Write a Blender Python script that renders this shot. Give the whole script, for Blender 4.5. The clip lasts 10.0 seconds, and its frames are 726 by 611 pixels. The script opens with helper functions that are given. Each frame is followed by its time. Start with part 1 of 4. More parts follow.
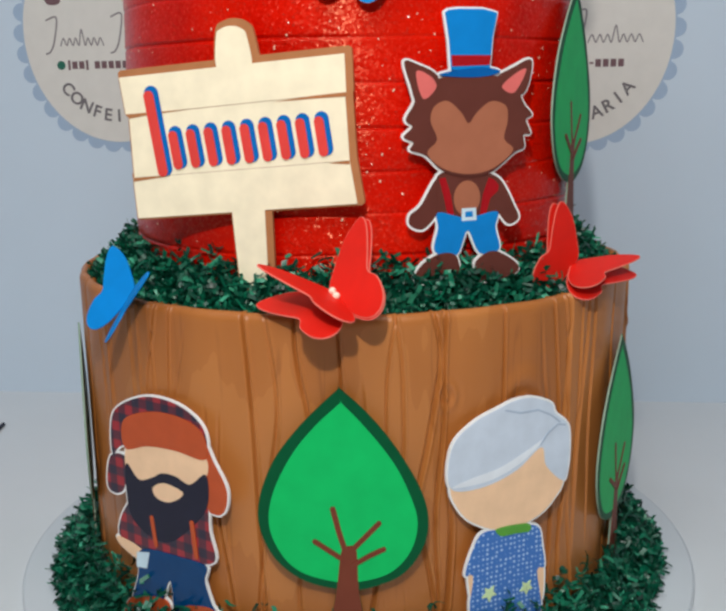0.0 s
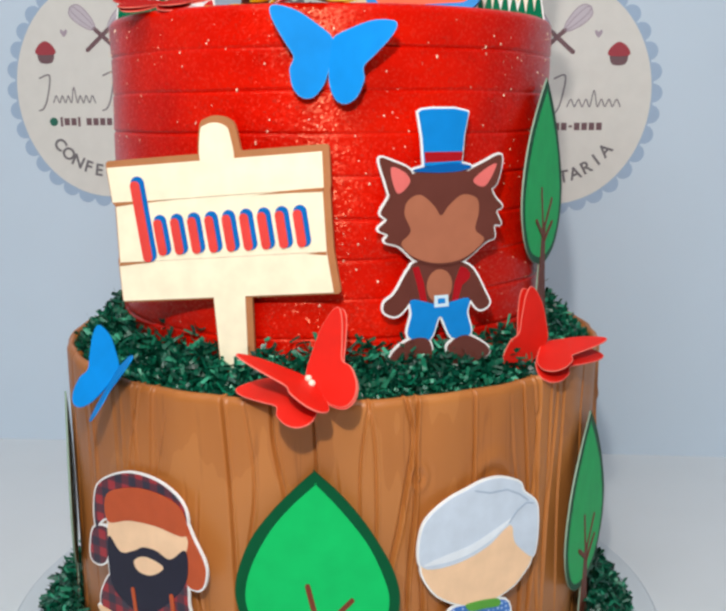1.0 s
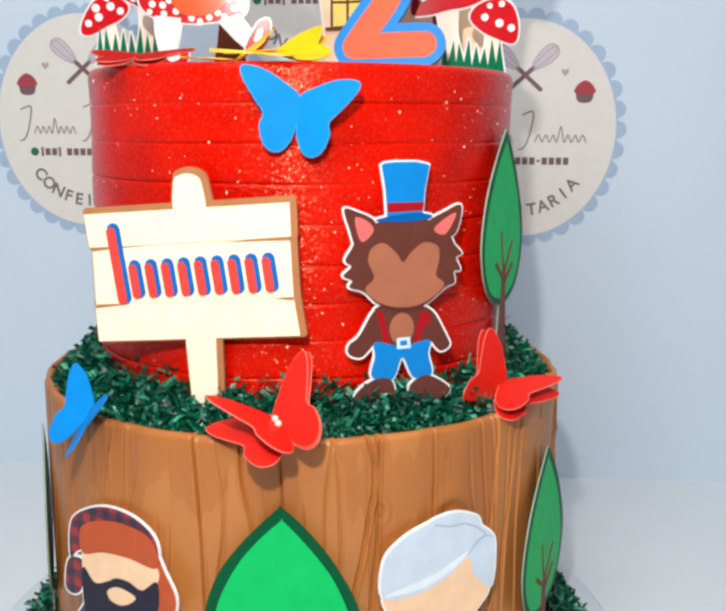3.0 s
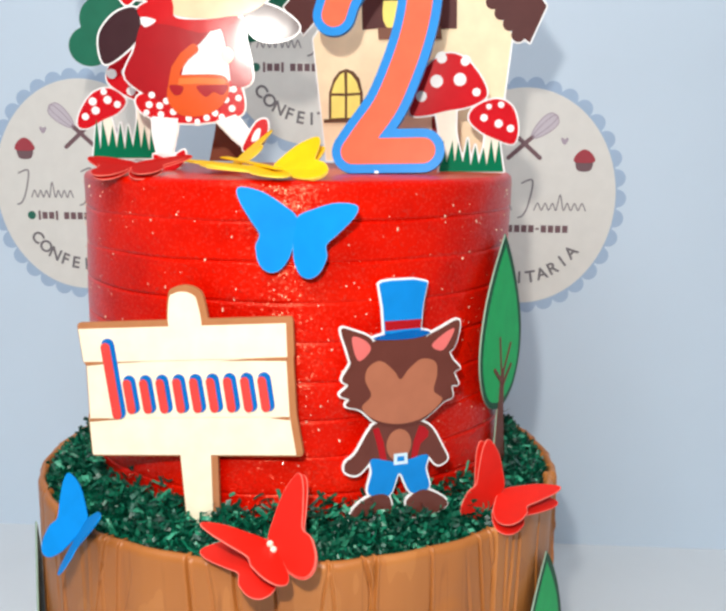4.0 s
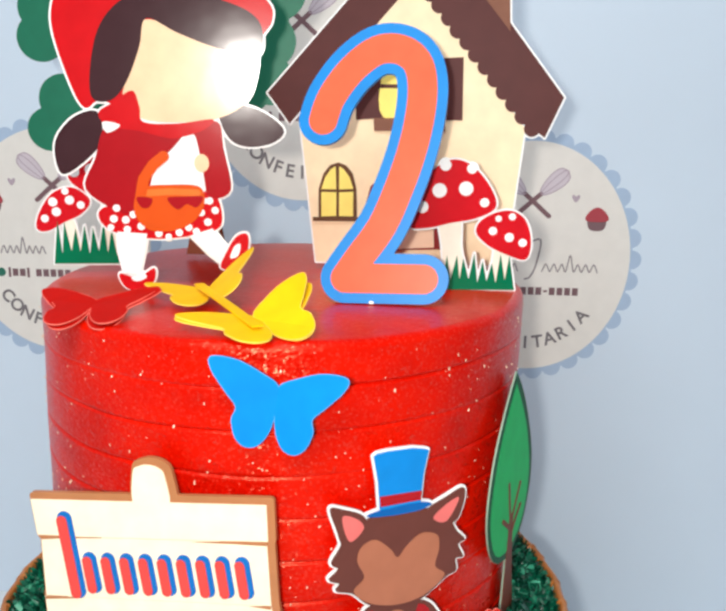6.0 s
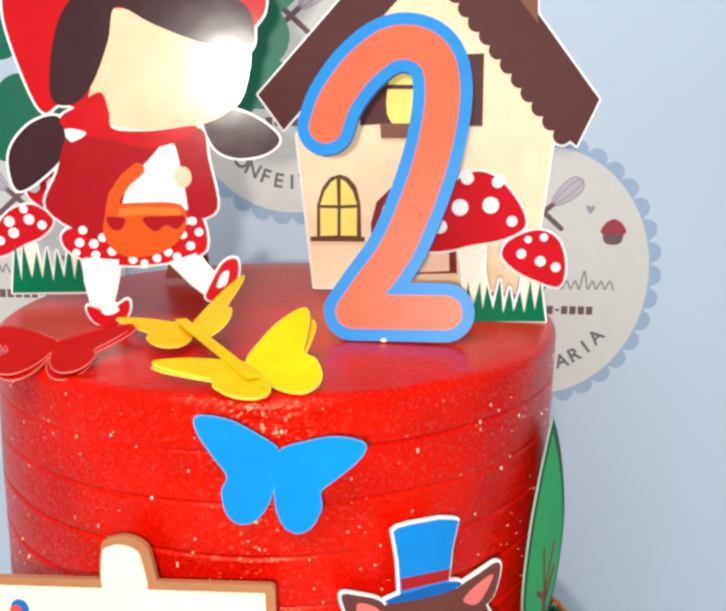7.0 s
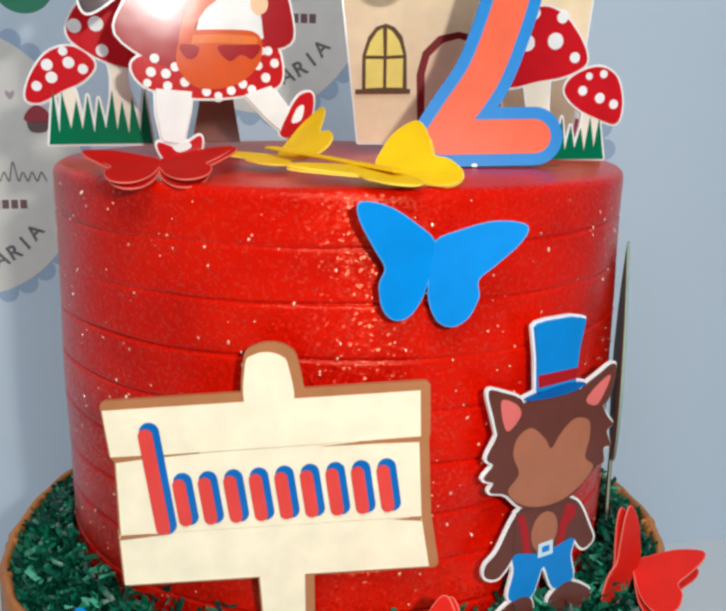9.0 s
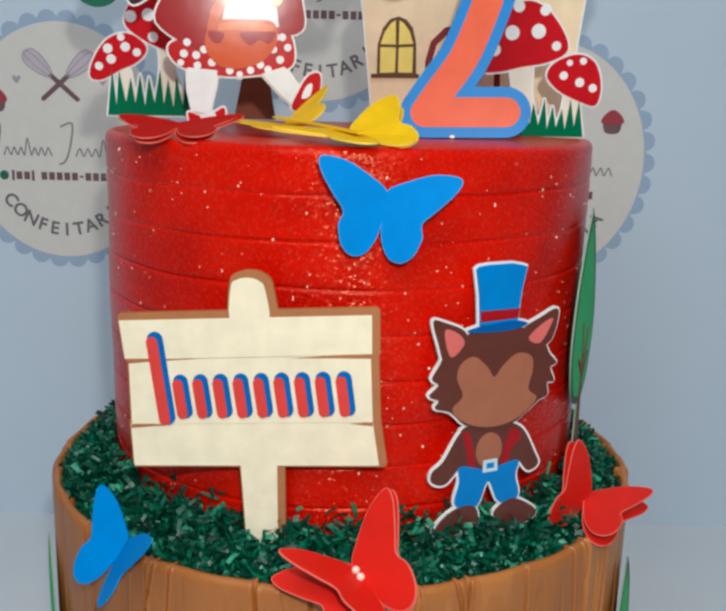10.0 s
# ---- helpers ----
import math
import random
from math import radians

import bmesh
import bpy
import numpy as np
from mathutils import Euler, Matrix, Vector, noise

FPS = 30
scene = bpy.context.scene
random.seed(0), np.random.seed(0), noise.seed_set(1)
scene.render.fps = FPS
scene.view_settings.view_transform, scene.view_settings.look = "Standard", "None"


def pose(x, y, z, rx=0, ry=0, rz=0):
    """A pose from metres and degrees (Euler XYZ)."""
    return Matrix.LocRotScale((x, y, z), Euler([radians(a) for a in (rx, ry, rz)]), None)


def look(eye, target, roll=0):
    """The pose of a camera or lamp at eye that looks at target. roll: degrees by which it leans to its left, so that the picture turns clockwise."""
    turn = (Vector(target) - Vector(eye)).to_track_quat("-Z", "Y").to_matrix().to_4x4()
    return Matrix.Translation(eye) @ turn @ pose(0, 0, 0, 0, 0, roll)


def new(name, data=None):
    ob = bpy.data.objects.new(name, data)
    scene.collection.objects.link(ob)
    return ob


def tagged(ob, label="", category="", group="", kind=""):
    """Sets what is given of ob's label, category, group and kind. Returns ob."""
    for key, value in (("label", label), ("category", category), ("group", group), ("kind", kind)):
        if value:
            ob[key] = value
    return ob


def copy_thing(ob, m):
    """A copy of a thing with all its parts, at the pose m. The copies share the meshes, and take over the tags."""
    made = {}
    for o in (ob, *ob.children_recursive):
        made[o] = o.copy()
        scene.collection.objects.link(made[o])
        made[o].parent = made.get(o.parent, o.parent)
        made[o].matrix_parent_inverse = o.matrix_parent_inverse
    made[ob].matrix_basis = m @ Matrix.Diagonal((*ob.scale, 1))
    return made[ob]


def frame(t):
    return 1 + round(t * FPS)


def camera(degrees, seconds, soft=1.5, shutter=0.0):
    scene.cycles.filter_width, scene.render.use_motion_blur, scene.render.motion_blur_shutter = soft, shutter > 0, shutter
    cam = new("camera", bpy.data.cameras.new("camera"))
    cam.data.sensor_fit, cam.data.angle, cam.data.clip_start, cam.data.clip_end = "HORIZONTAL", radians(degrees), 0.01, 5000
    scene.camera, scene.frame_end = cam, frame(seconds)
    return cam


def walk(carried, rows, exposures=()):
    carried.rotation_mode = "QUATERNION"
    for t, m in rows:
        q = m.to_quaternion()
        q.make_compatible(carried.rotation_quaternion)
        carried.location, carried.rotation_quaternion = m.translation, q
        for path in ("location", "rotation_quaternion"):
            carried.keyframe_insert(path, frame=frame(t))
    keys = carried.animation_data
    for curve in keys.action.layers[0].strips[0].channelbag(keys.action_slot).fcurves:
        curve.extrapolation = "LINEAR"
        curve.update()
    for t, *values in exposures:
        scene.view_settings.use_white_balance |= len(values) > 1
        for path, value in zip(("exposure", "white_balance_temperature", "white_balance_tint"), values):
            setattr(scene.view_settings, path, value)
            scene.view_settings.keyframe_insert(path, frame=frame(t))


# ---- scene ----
cam = camera(43.4, 10.0, soft=2.9)
PATH = [
    (0, (0.06489, 0.05793, 0.30793), (-0.1117, 1.9957, -0.1545), -0.80),
    (0.5, (0.06788, 0.05788, 0.32671), (-0.1142, 1.9999, -0.1152), -0.30),
    (1, (0.07331, 0.04913, 0.33872), (-0.0872, 1.9985, -0.0786), -0.22),
    (1.5, (0.07666, 0.03672, 0.34645), (-0.0390, 1.9906, -0.0648), 0.19),
    (2, (0.08286, 0.02709, 0.34379), (-0.0235, 1.9852, -0.0490), 0.01),
    (3.5, (0.08285, 0.03988, 0.37777), (-0.0472, 1.9963, -0.0166), 0.37),
    (4, (0.08245, 0.04710, 0.40609), (-0.0393, 2.0076, 0.0295), 0.55),
    (4.5, (0.08106, 0.05159, 0.42945), (-0.0773, 2.0086, 0.0488), 0.10),
    (5, (0.07885, 0.06011, 0.45583), (-0.0376, 2.0143, 0.0467), 1.04),
    (5.5, (0.08080, 0.08096, 0.47431), (-0.0338, 2.0304, 0.0425), 0.82),
    (5.7, (0.08028, 0.09311, 0.47770), (-0.0367, 2.0365, 0.0198), 0.81),
    (6.8, (0.06986, 0.17454, 0.47903), (-0.0128, 2.1189, 0.0178), 0.41),
    (7, (0.06337, 0.17854, 0.47773), (-0.0052, 2.1251, 0.0237), 0.61),
    (7.5, (0.02386, 0.18983, 0.46559), (0.0860, 2.1351, 0.0051), 1.65),
    (8, (-0.01206, 0.19210, 0.44188), (0.2000, 2.1261, -0.0213), 1.14),
    (8.5, (-0.03205, 0.18966, 0.42711), (0.2416, 2.1089, -0.0645), 0.77),
    (9, (-0.03466, 0.17276, 0.41639), (0.2532, 2.0932, -0.0621), 0.79),
    (9.5, (-0.01133, 0.13143, 0.41287), (0.1326, 2.0734, -0.0434), 1.17),
    (10, (0.01497, 0.10380, 0.40716), (0.0467, 2.0471, -0.0646), 1.51),
]
EXPOSURES = [
    (0.0, -0.5, 6500, 10), (1.0, -0.2, 6500, 10), (2.0, 0.06, 6500, 10), (4.0, 0.04, 6500, 10), (7.0, 0.05, 6500, 10),
    (8.0, -0.08, 6500, 10), (9.0, -0.38, 6350, 8), (10.0, -0.62, 6250, 7),
]
walk(cam, [(t, look(eye, target, roll)) for t, eye, target, roll in PATH], EXPOSURES)

# ---- light: the phone's torch in front of the cake and an added fill lamp overhead ----
world = bpy.data.worlds.new("room_air")
scene.world = world
world.use_nodes = True
world.node_tree.nodes["Background"].inputs[0].default_value = (0.75, 0.85, 1.0, 1)
world.node_tree.nodes["Background"].inputs[1].default_value = 0.05

torch = new("torch", bpy.data.lights.new("torch", "POINT"))
torch.data.energy, torch.data.color, torch.data.shadow_soft_size = 7.6, (1.0, 0.95, 0.88), 0.010
torch.location = (0.048, 0.05, 0.494)
# unseen area lamp, added under the ceiling to give the room soft light
room_fill = new("room_fill", bpy.data.lights.new("room_fill", "AREA"))
room_fill.data.energy, room_fill.data.color, room_fill.data.size = 27.0, (0.93, 0.96, 1.0), 1.0
room_fill.matrix_world = look((-0.15, -0.35, 1.75), (0, 0.6, 0.3))

# ---- materials ----


def srgb(r, g, b):
    return tuple(((c / 255 + 0.055) / 1.055) ** 2.4 if c > 10 else c / 255 / 12.92 for c in (r, g, b)) + (1.0,)


def base_material(name, rough, spec=0.5):
    m = bpy.data.materials.new(name)
    m.use_nodes = True
    b = m.node_tree.nodes["Principled BSDF"]
    b.inputs["Roughness"].default_value = rough
    b.inputs["Specular IOR Level"].default_value = spec
    return m, m.node_tree.nodes, m.node_tree.links, b


def noise_node(nodes, links, scale, detail=3.0, stretch=(1, 1, 1)):
    tc, mp, nz = nodes.new("ShaderNodeTexCoord"), nodes.new("ShaderNodeMapping"), nodes.new("ShaderNodeTexNoise")
    mp.inputs["Scale"].default_value = stretch
    nz.inputs["Scale"].default_value, nz.inputs["Detail"].default_value = scale, detail
    links.new(tc.outputs["Object"], mp.inputs["Vector"])
    links.new(mp.outputs["Vector"], nz.inputs["Vector"])
    return nz


def ramp_node(nodes, links, src, stops):
    rp = nodes.new("ShaderNodeValToRGB")
    while len(rp.color_ramp.elements) < len(stops):
        rp.color_ramp.elements.new(0.5)
    for e, (p, c) in zip(rp.color_ramp.elements, stops):
        e.position, e.color = p, c
    links.new(src, rp.inputs[0])
    return rp


def bump_node(nodes, links, src, bsdf, strength, distance):
    bp = nodes.new("ShaderNodeBump")
    bp.inputs["Strength"].default_value, bp.inputs["Distance"].default_value = strength, distance
    links.new(src, bp.inputs["Height"])
    links.new(bp.outputs["Normal"], bsdf.inputs["Normal"])
    return bp


def tone(c, k):
    return tuple(min(1.0, v * k) for v in c[:3]) + (1.0,)


def card(name, rgb, rough=0.17, spec=0.2, mottle=1.0):
    """Printed, laminated card: faint mottling of the ink and a slightly wavy film."""
    m, nodes, links, b = base_material(name, rough, spec)
    c = srgb(*rgb)
    n1 = noise_node(nodes, links, 90.0, 4.0)
    rp = ramp_node(nodes, links, n1.outputs["Fac"], [(0.3, tone(c, 1 - 0.08 * mottle)), (0.7, tone(c, 1 + 0.05 * mottle))])
    links.new(rp.outputs["Color"], b.inputs["Base Color"])
    n2 = noise_node(nodes, links, 45.0, 2.0)
    bump_node(nodes, links, n2.outputs["Fac"], b, 0.12, 0.001)
    return m


def checked(name, dark, middle, light, size):
    """Plaid print: broad stripes crossing at right angles, darkest where two meet."""
    m, nodes, links, b = base_material(name, 0.35)
    tc = nodes.new("ShaderNodeTexCoord")
    mx = nodes.new("ShaderNodeMath")
    mx.operation = "ADD"
    for k, direction in enumerate(("X", "Z")):
        w = nodes.new("ShaderNodeTexWave")
        w.bands_direction = direction
        w.inputs["Scale"].default_value, w.inputs["Distortion"].default_value = size, 0.3
        links.new(tc.outputs["Object"], w.inputs["Vector"])
        edge = ramp_node(nodes, links, w.outputs["Fac"], [(0.4, (0, 0, 0, 1)), (0.6, (0.5, 0.5, 0.5, 1))])
        links.new(edge.outputs["Color"], mx.inputs[k])
    rp = ramp_node(nodes, links, mx.outputs[0], [(0.0, srgb(*light)), (0.5, srgb(*middle)), (1.0, srgb(*dark))])
    links.new(rp.outputs["Color"], b.inputs["Base Color"])
    return m


def dotted(name, ground, dot, scale):
    m, nodes, links, b = base_material(name, 0.35)
    tc, vo = nodes.new("ShaderNodeTexCoord"), nodes.new("ShaderNodeTexVoronoi")
    vo.inputs["Scale"].default_value, vo.inputs["Randomness"].default_value = scale, 0.25
    links.new(tc.outputs["Object"], vo.inputs["Vector"])
    rp = ramp_node(nodes, links, vo.outputs["Distance"], [(0.22, srgb(*dot)), (0.34, srgb(*ground))])
    links.new(rp.outputs["Color"], b.inputs["Base Color"])
    return m


MAT = {
    "hood_red": card("hood_red", (196, 22, 28)),
    "cape_red": card("cape_red", (165, 22, 30)),
    "hair": card("hair", (62, 38, 42)),
    "skin": card("skin", (243, 203, 164)),
    "white": card("white_print", (240, 240, 238)),
    "basket": card("basket", (214, 84, 28)),
    "basket_light": card("basket_rim", (230, 120, 52)),
    "fur": card("fur_brown", (100, 54, 46)),
    "fur_light": card("fur_tan", (168, 104, 78)),
    "blue": card("blue_print", (0, 128, 205), 0.42, 0.3),
    "deep_blue": card("deep_blue", (10, 92, 165)),
    "pink": card("pink_print", (220, 110, 105)),
    "ice": card("ice_blue", (205, 228, 240)),
    "plaid": checked("plaid_red", (36, 28, 50), (88, 26, 44), (158, 30, 40), 34.0),
    "rust": card("rust_orange", (188, 82, 42)),
    "navy": card("navy_print", (32, 32, 50)),
    "denim": card("denim_blue", (0, 62, 112)),
    "dress_blue": dotted("dress_blue", (52, 112, 190), (170, 200, 235), 420.0),
    "silver": card("silver_hair", (202, 214, 228)),
    "silver_light": card("silver_shine", (226, 233, 240)),
    "silver_dark": card("silver_line", (172, 188, 206)),
    "leaf": card("collar_green", (90, 160, 60)),
    "mint": card("mint_print", (208, 232, 178)),
    "tree_dark": card("tree_dark", (0, 82, 48), 0.5, 0.12),
    "tree_light": card("tree_light", (14, 188, 98), 0.5, 0.12),
    "card_edge": card("card_edge", (140, 165, 145), 0.5, 0.25),
    "bark": card("bark_print", (118, 60, 44), 0.5, 0.12),
    "bark_card": card("bark_card", (140, 78, 58)),
    "cream": card("cream_print", (246, 234, 204)),
    "house_cream": card("house_cream", (248, 222, 184), 0.5, 0.15),
    "roof": card("roof_brown", (86, 46, 44), 0.5, 0.15),
    "roof_light": card("roof_light_brown", (128, 84, 66), 0.5, 0.15),
    "window_brown": card("window_brown", (100, 66, 44), 0.5, 0.15),
    "lamp_yellow": card("window_yellow", (248, 226, 120), 0.5, 0.15),
    "door_red": card("door_red", (128, 30, 32), 0.5, 0.15),
    "door_pink": card("door_pink", (236, 200, 172), 0.5, 0.15),
    "grass_print": card("grass_print", (8, 112, 76)),
    "stem": card("stem_print", (240, 232, 214)),
    "cap_red": card("cap_red", (200, 24, 34)),
    "topper_green": card("topper_green", (22, 104, 78), 0.45, 0.3),
    "sign_brown": card("sign_brown", (176, 118, 78)),
    "lettering_red": card("lettering_red", (222, 72, 66)),
    "lettering_blue": card("lettering_blue", (20, 104, 180)),
    "coral": card("coral_print", (234, 100, 66), 0.36),
    "yellow": card("yellow_card", (244, 196, 8), 0.6, 0.16),
    "yellow_edge": card("yellow_edge", (250, 214, 90), 0.6, 0.16),
    "red_card": card("red_card", (220, 30, 16), 0.5, 0.3),
    "red_flat": card("red_flat_card", (186, 13, 4), 0.6, 0.1),
    "pink_edge": card("pink_edge", (238, 120, 105), 0.6, 0.16),
    "sky_blue": card("sky_blue_card", (0, 134, 214), 0.6, 0.16),
    "blue_edge": card("blue_edge", (90, 165, 225), 0.6, 0.16),
    "badge_cream": card("badge_cream", (226, 222, 214), 0.6, 0.2, 0.35),
    "badge_blue": card("badge_blue", (168, 189, 212), 0.6, 0.2, 0.35),
    "badge_ink": card("badge_ink", (122, 116, 118), 0.6, 0.2, 0.35),
    "badge_mauve": card("badge_mauve", (178, 162, 172), 0.6, 0.2, 0.35),
    "badge_pale": card("badge_pale", (204, 194, 200), 0.6, 0.2, 0.35),
    "badge_script": card("badge_script", (142, 134, 136), 0.6, 0.2, 0.35),
    "badge_brown": card("badge_brown", (122, 94, 98), 0.6, 0.2, 0.35),
    "badge_rose": card("badge_rose", (170, 70, 78), 0.6, 0.2, 0.35),
    "badge_green": card("badge_green", (50, 110, 92), 0.6, 0.2, 0.35),
    "pearl": card("pearl", (245, 225, 205), 0.15, 0.7),
}


def fondant_red():
    """Red glazed cake side, brushed with fine glitter: tiny flakes that each face their own way."""
    m, nodes, links, b = base_material("red_glitter_glaze", 0.3, 0.5)
    n1 = noise_node(nodes, links, 22.0, 5.0, (1, 1, 1.6))
    rp = ramp_node(nodes, links, n1.outputs["Fac"], [(0.25, srgb(180, 7, 0)), (0.5, srgb(208, 14, 0)), (0.8, srgb(222, 24, 0))])
    links.new(rp.outputs["Color"], b.inputs["Base Color"])
    b.inputs["Specular Tint"].default_value = (1.0, 0.52, 0.3, 1)
    tc, vo = nodes.new("ShaderNodeTexCoord"), nodes.new("ShaderNodeTexVoronoi")
    vo.inputs["Scale"].default_value = 1000.0
    links.new(tc.outputs["Object"], vo.inputs["Vector"])
    off, size, geo, add, nrm = (nodes.new("ShaderNodeVectorMath") for _ in range(2)), 0.62, nodes.new("ShaderNodeNewGeometry"), nodes.new("ShaderNodeVectorMath"), nodes.new("ShaderNodeVectorMath")
    sub, mul = off
    sub.operation, mul.operation, add.operation, nrm.operation = "SUBTRACT", "SCALE", "ADD", "NORMALIZE"
    sub.inputs[1].default_value = (0.5, 0.5, 0.5)
    pick, often = nodes.new("ShaderNodeSeparateColor"), nodes.new("ShaderNodeMath")
    often.operation = "GREATER_THAN"
    often.inputs[1].default_value = 0.76
    amount = nodes.new("ShaderNodeMath")
    amount.operation = "MULTIPLY_ADD"
    amount.inputs[1].default_value, amount.inputs[2].default_value = size - 0.3, 0.3
    links.new(vo.outputs["Color"], pick.inputs[0])
    links.new(pick.outputs[0], often.inputs[0])
    links.new(often.outputs[0], amount.inputs[0])
    links.new(amount.outputs[0], mul.inputs["Scale"])
    links.new(vo.outputs["Color"], sub.inputs[0])
    tilt = nodes.new("ShaderNodeVectorMath")  # brushed round the cake, so the flakes tip up and down more than sideways
    tilt.operation = "MULTIPLY"
    tilt.inputs[1].default_value = (0.13, 0.13, 1.15)
    links.new(sub.outputs[0], tilt.inputs[0])
    links.new(tilt.outputs[0], mul.inputs[0])
    links.new(geo.outputs["Normal"], add.inputs[0])
    links.new(mul.outputs[0], add.inputs[1])
    links.new(add.outputs[0], nrm.inputs[0])
    shine = nodes.new("ShaderNodeMath")
    shine.operation = "MULTIPLY_ADD"
    shine.inputs[1].default_value, shine.inputs[2].default_value = 0.55, 0.36
    links.new(often.outputs[0], shine.inputs[0])
    links.new(shine.outputs[0], b.inputs["Specular IOR Level"])
    fine = noise_node(nodes, links, 330.0, 3.0, (1, 1, 2.6))
    bp = bump_node(nodes, links, fine.outputs["Fac"], b, 0.3, 0.0009)
    links.new(nrm.outputs[0], bp.inputs["Normal"])
    return m


def fondant_bark():
    """Brown fondant modelled like bark, with darker brushed streaks down the grain and thin lines of grain and painted
    groove shade.
    """
    m, nodes, links, b = base_material("bark_fondant", 0.42, 0.5)
    n1 = noise_node(nodes, links, 36.0, 3.0, (1, 1, 0.12))
    n2 = noise_node(nodes, links, 9.0, 3.0)
    mx = nodes.new("ShaderNodeMath")
    mx.operation = "ADD"
    links.new(n1.outputs["Fac"], mx.inputs[0])
    links.new(n2.outputs["Fac"], mx.inputs[1])
    rp = ramp_node(nodes, links, mx.outputs[0], [(0.62, srgb(163, 96, 43)), (0.85, srgb(171, 103, 46)), (1.0, srgb(176, 108, 50)), (1.3, srgb(184, 116, 57))])
    # thin dark lines: wood grain, and shade of carved strokes put into the colour
    n4 = noise_node(nodes, links, 105.0, 2.0, (1, 1, 0.05))
    grain_shade = ramp_node(nodes, links, n4.outputs["Fac"], [(0.335, (0, 0, 0, 1)), (0.352, (1, 1, 1, 1)), (0.368, (1, 1, 1, 1)), (0.385, (0, 0, 0, 1))])
    gate = ramp_node(nodes, links, noise_node(nodes, links, 28.0, 2.0, (1, 1, 0.8)).outputs["Fac"], [(0.45, (0, 0, 0, 1)), (0.56, (0.22, 0.22, 0.22, 1))])
    both, mix = nodes.new("ShaderNodeMath"), nodes.new("ShaderNodeMix")
    both.operation, mix.data_type = "MULTIPLY", "RGBA"
    links.new(grain_shade.outputs["Color"], both.inputs[0])
    links.new(gate.outputs["Color"], both.inputs[1])
    links.new(both.outputs[0], mix.inputs["Factor"])
    links.new(rp.outputs["Color"], mix.inputs["A"])
    mix.inputs["B"].default_value = srgb(84, 38, 14)
    links.new(mix.outputs["Result"], b.inputs["Base Color"])
    n3 = noise_node(nodes, links, 90.0, 3.0, (1, 1, 0.16))
    bump_node(nodes, links, n3.outputs["Fac"], b, 0.16, 0.0012)
    return m


def shredded_paper():
    m, nodes, links, b = base_material("green_shreds", 0.38, 0.4)
    gi = nodes.new("ShaderNodeNewGeometry")
    rp = ramp_node(nodes, links, gi.outputs["Random Per Island"], [(0.0, srgb(0, 50, 38)), (0.5, srgb(4, 80, 58)), (0.88, srgb(12, 112, 82)), (1.0, srgb(70, 165, 130))])
    links.new(rp.outputs["Color"], b.inputs["Base Color"])
    return m


def plain(name, rgb, rough, scale, depth, spread=0.05):
    m, nodes, links, b = base_material(name, rough, 0.35)
    c = srgb(*rgb)
    n1 = noise_node(nodes, links, scale, 5.0)
    rp = ramp_node(nodes, links, n1.outputs["Fac"], [(0.25, tone(c, 1 - spread)), (0.75, tone(c, 1 + spread))])
    links.new(rp.outputs["Color"], b.inputs["Base Color"])
    n2 = noise_node(nodes, links, scale * 14, 3.0)
    bump_node(nodes, links, n2.outputs["Fac"], b, 0.15, depth)
    return m


RED_GLAZE, BARK, SHREDS = fondant_red(), fondant_bark(), shredded_paper()
BACKDROP = plain("backdrop_paper", (206, 221, 234), 0.6, 3.0, 0.0006)
TABLE = plain("table_white", (216, 220, 222), 0.4, 5.0, 0.0005)
BOARD = plain("board_white", (206, 212, 216), 0.4, 8.0, 0.0004)
ROOM = plain("room_paint", (205, 208, 212), 0.7, 2.0, 0.001)
FLOOR = plain("floor_grey", (130, 126, 120), 0.5, 3.0, 0.001)
# pale gold stands in for the sparkle of each glitter fleck
GLITTER = card("glitter_glint", (255, 214, 180), 0.2, 0.9)

# ---- flat drawing tools: shapes in millimetres, x to the right, z up, the front towards -y ----
from mathutils import geometry


def smooth_loop(pts, n=5):
    """Closed Catmull-Rom curve through the points."""
    p, out = np.array(pts, float), []
    for i in range(len(p)):
        a, b, c, d = p[i - 1], p[i], p[(i + 1) % len(p)], p[(i + 2) % len(p)]
        for s in np.arange(n) / n:
            out.append(0.5 * (2 * b + (c - a) * s + (2 * a - 5 * b + 4 * c - d) * s * s + (3 * b - a - 3 * c + d) * s**3))
    return np.array(out)


def ellipse_loop(u, v, ru, rv, n=24):
    a = np.arange(n) * 2 * math.pi / n
    return np.stack([u + ru * np.cos(a), v + rv * np.sin(a)], 1)


def bars_distance(pts, gu, gv, closed):
    """Distance from grid points to a polyline, and whether they lie inside it."""
    p = np.array(pts, float)
    q = np.roll(p, -1, 0) if closed else p[1:]
    p = p if closed else p[:-1]
    far, inside = np.full(gu.shape, 1e9), np.zeros(gu.shape, bool)
    for (au, av), (bu, bv) in zip(p, q):
        du, dv = bu - au, bv - av
        s = np.clip(((gu - au) * du + (gv - av) * dv) / (du * du + dv * dv + 1e-12), 0, 1)
        far = np.minimum(far, np.hypot(gu - au - s * du, gv - av - s * dv))
        if closed and dv != 0:
            inside ^= ((av > gv) != (bv > gv)) & (gu < au + (gv - av) / dv * du)
    return far, inside


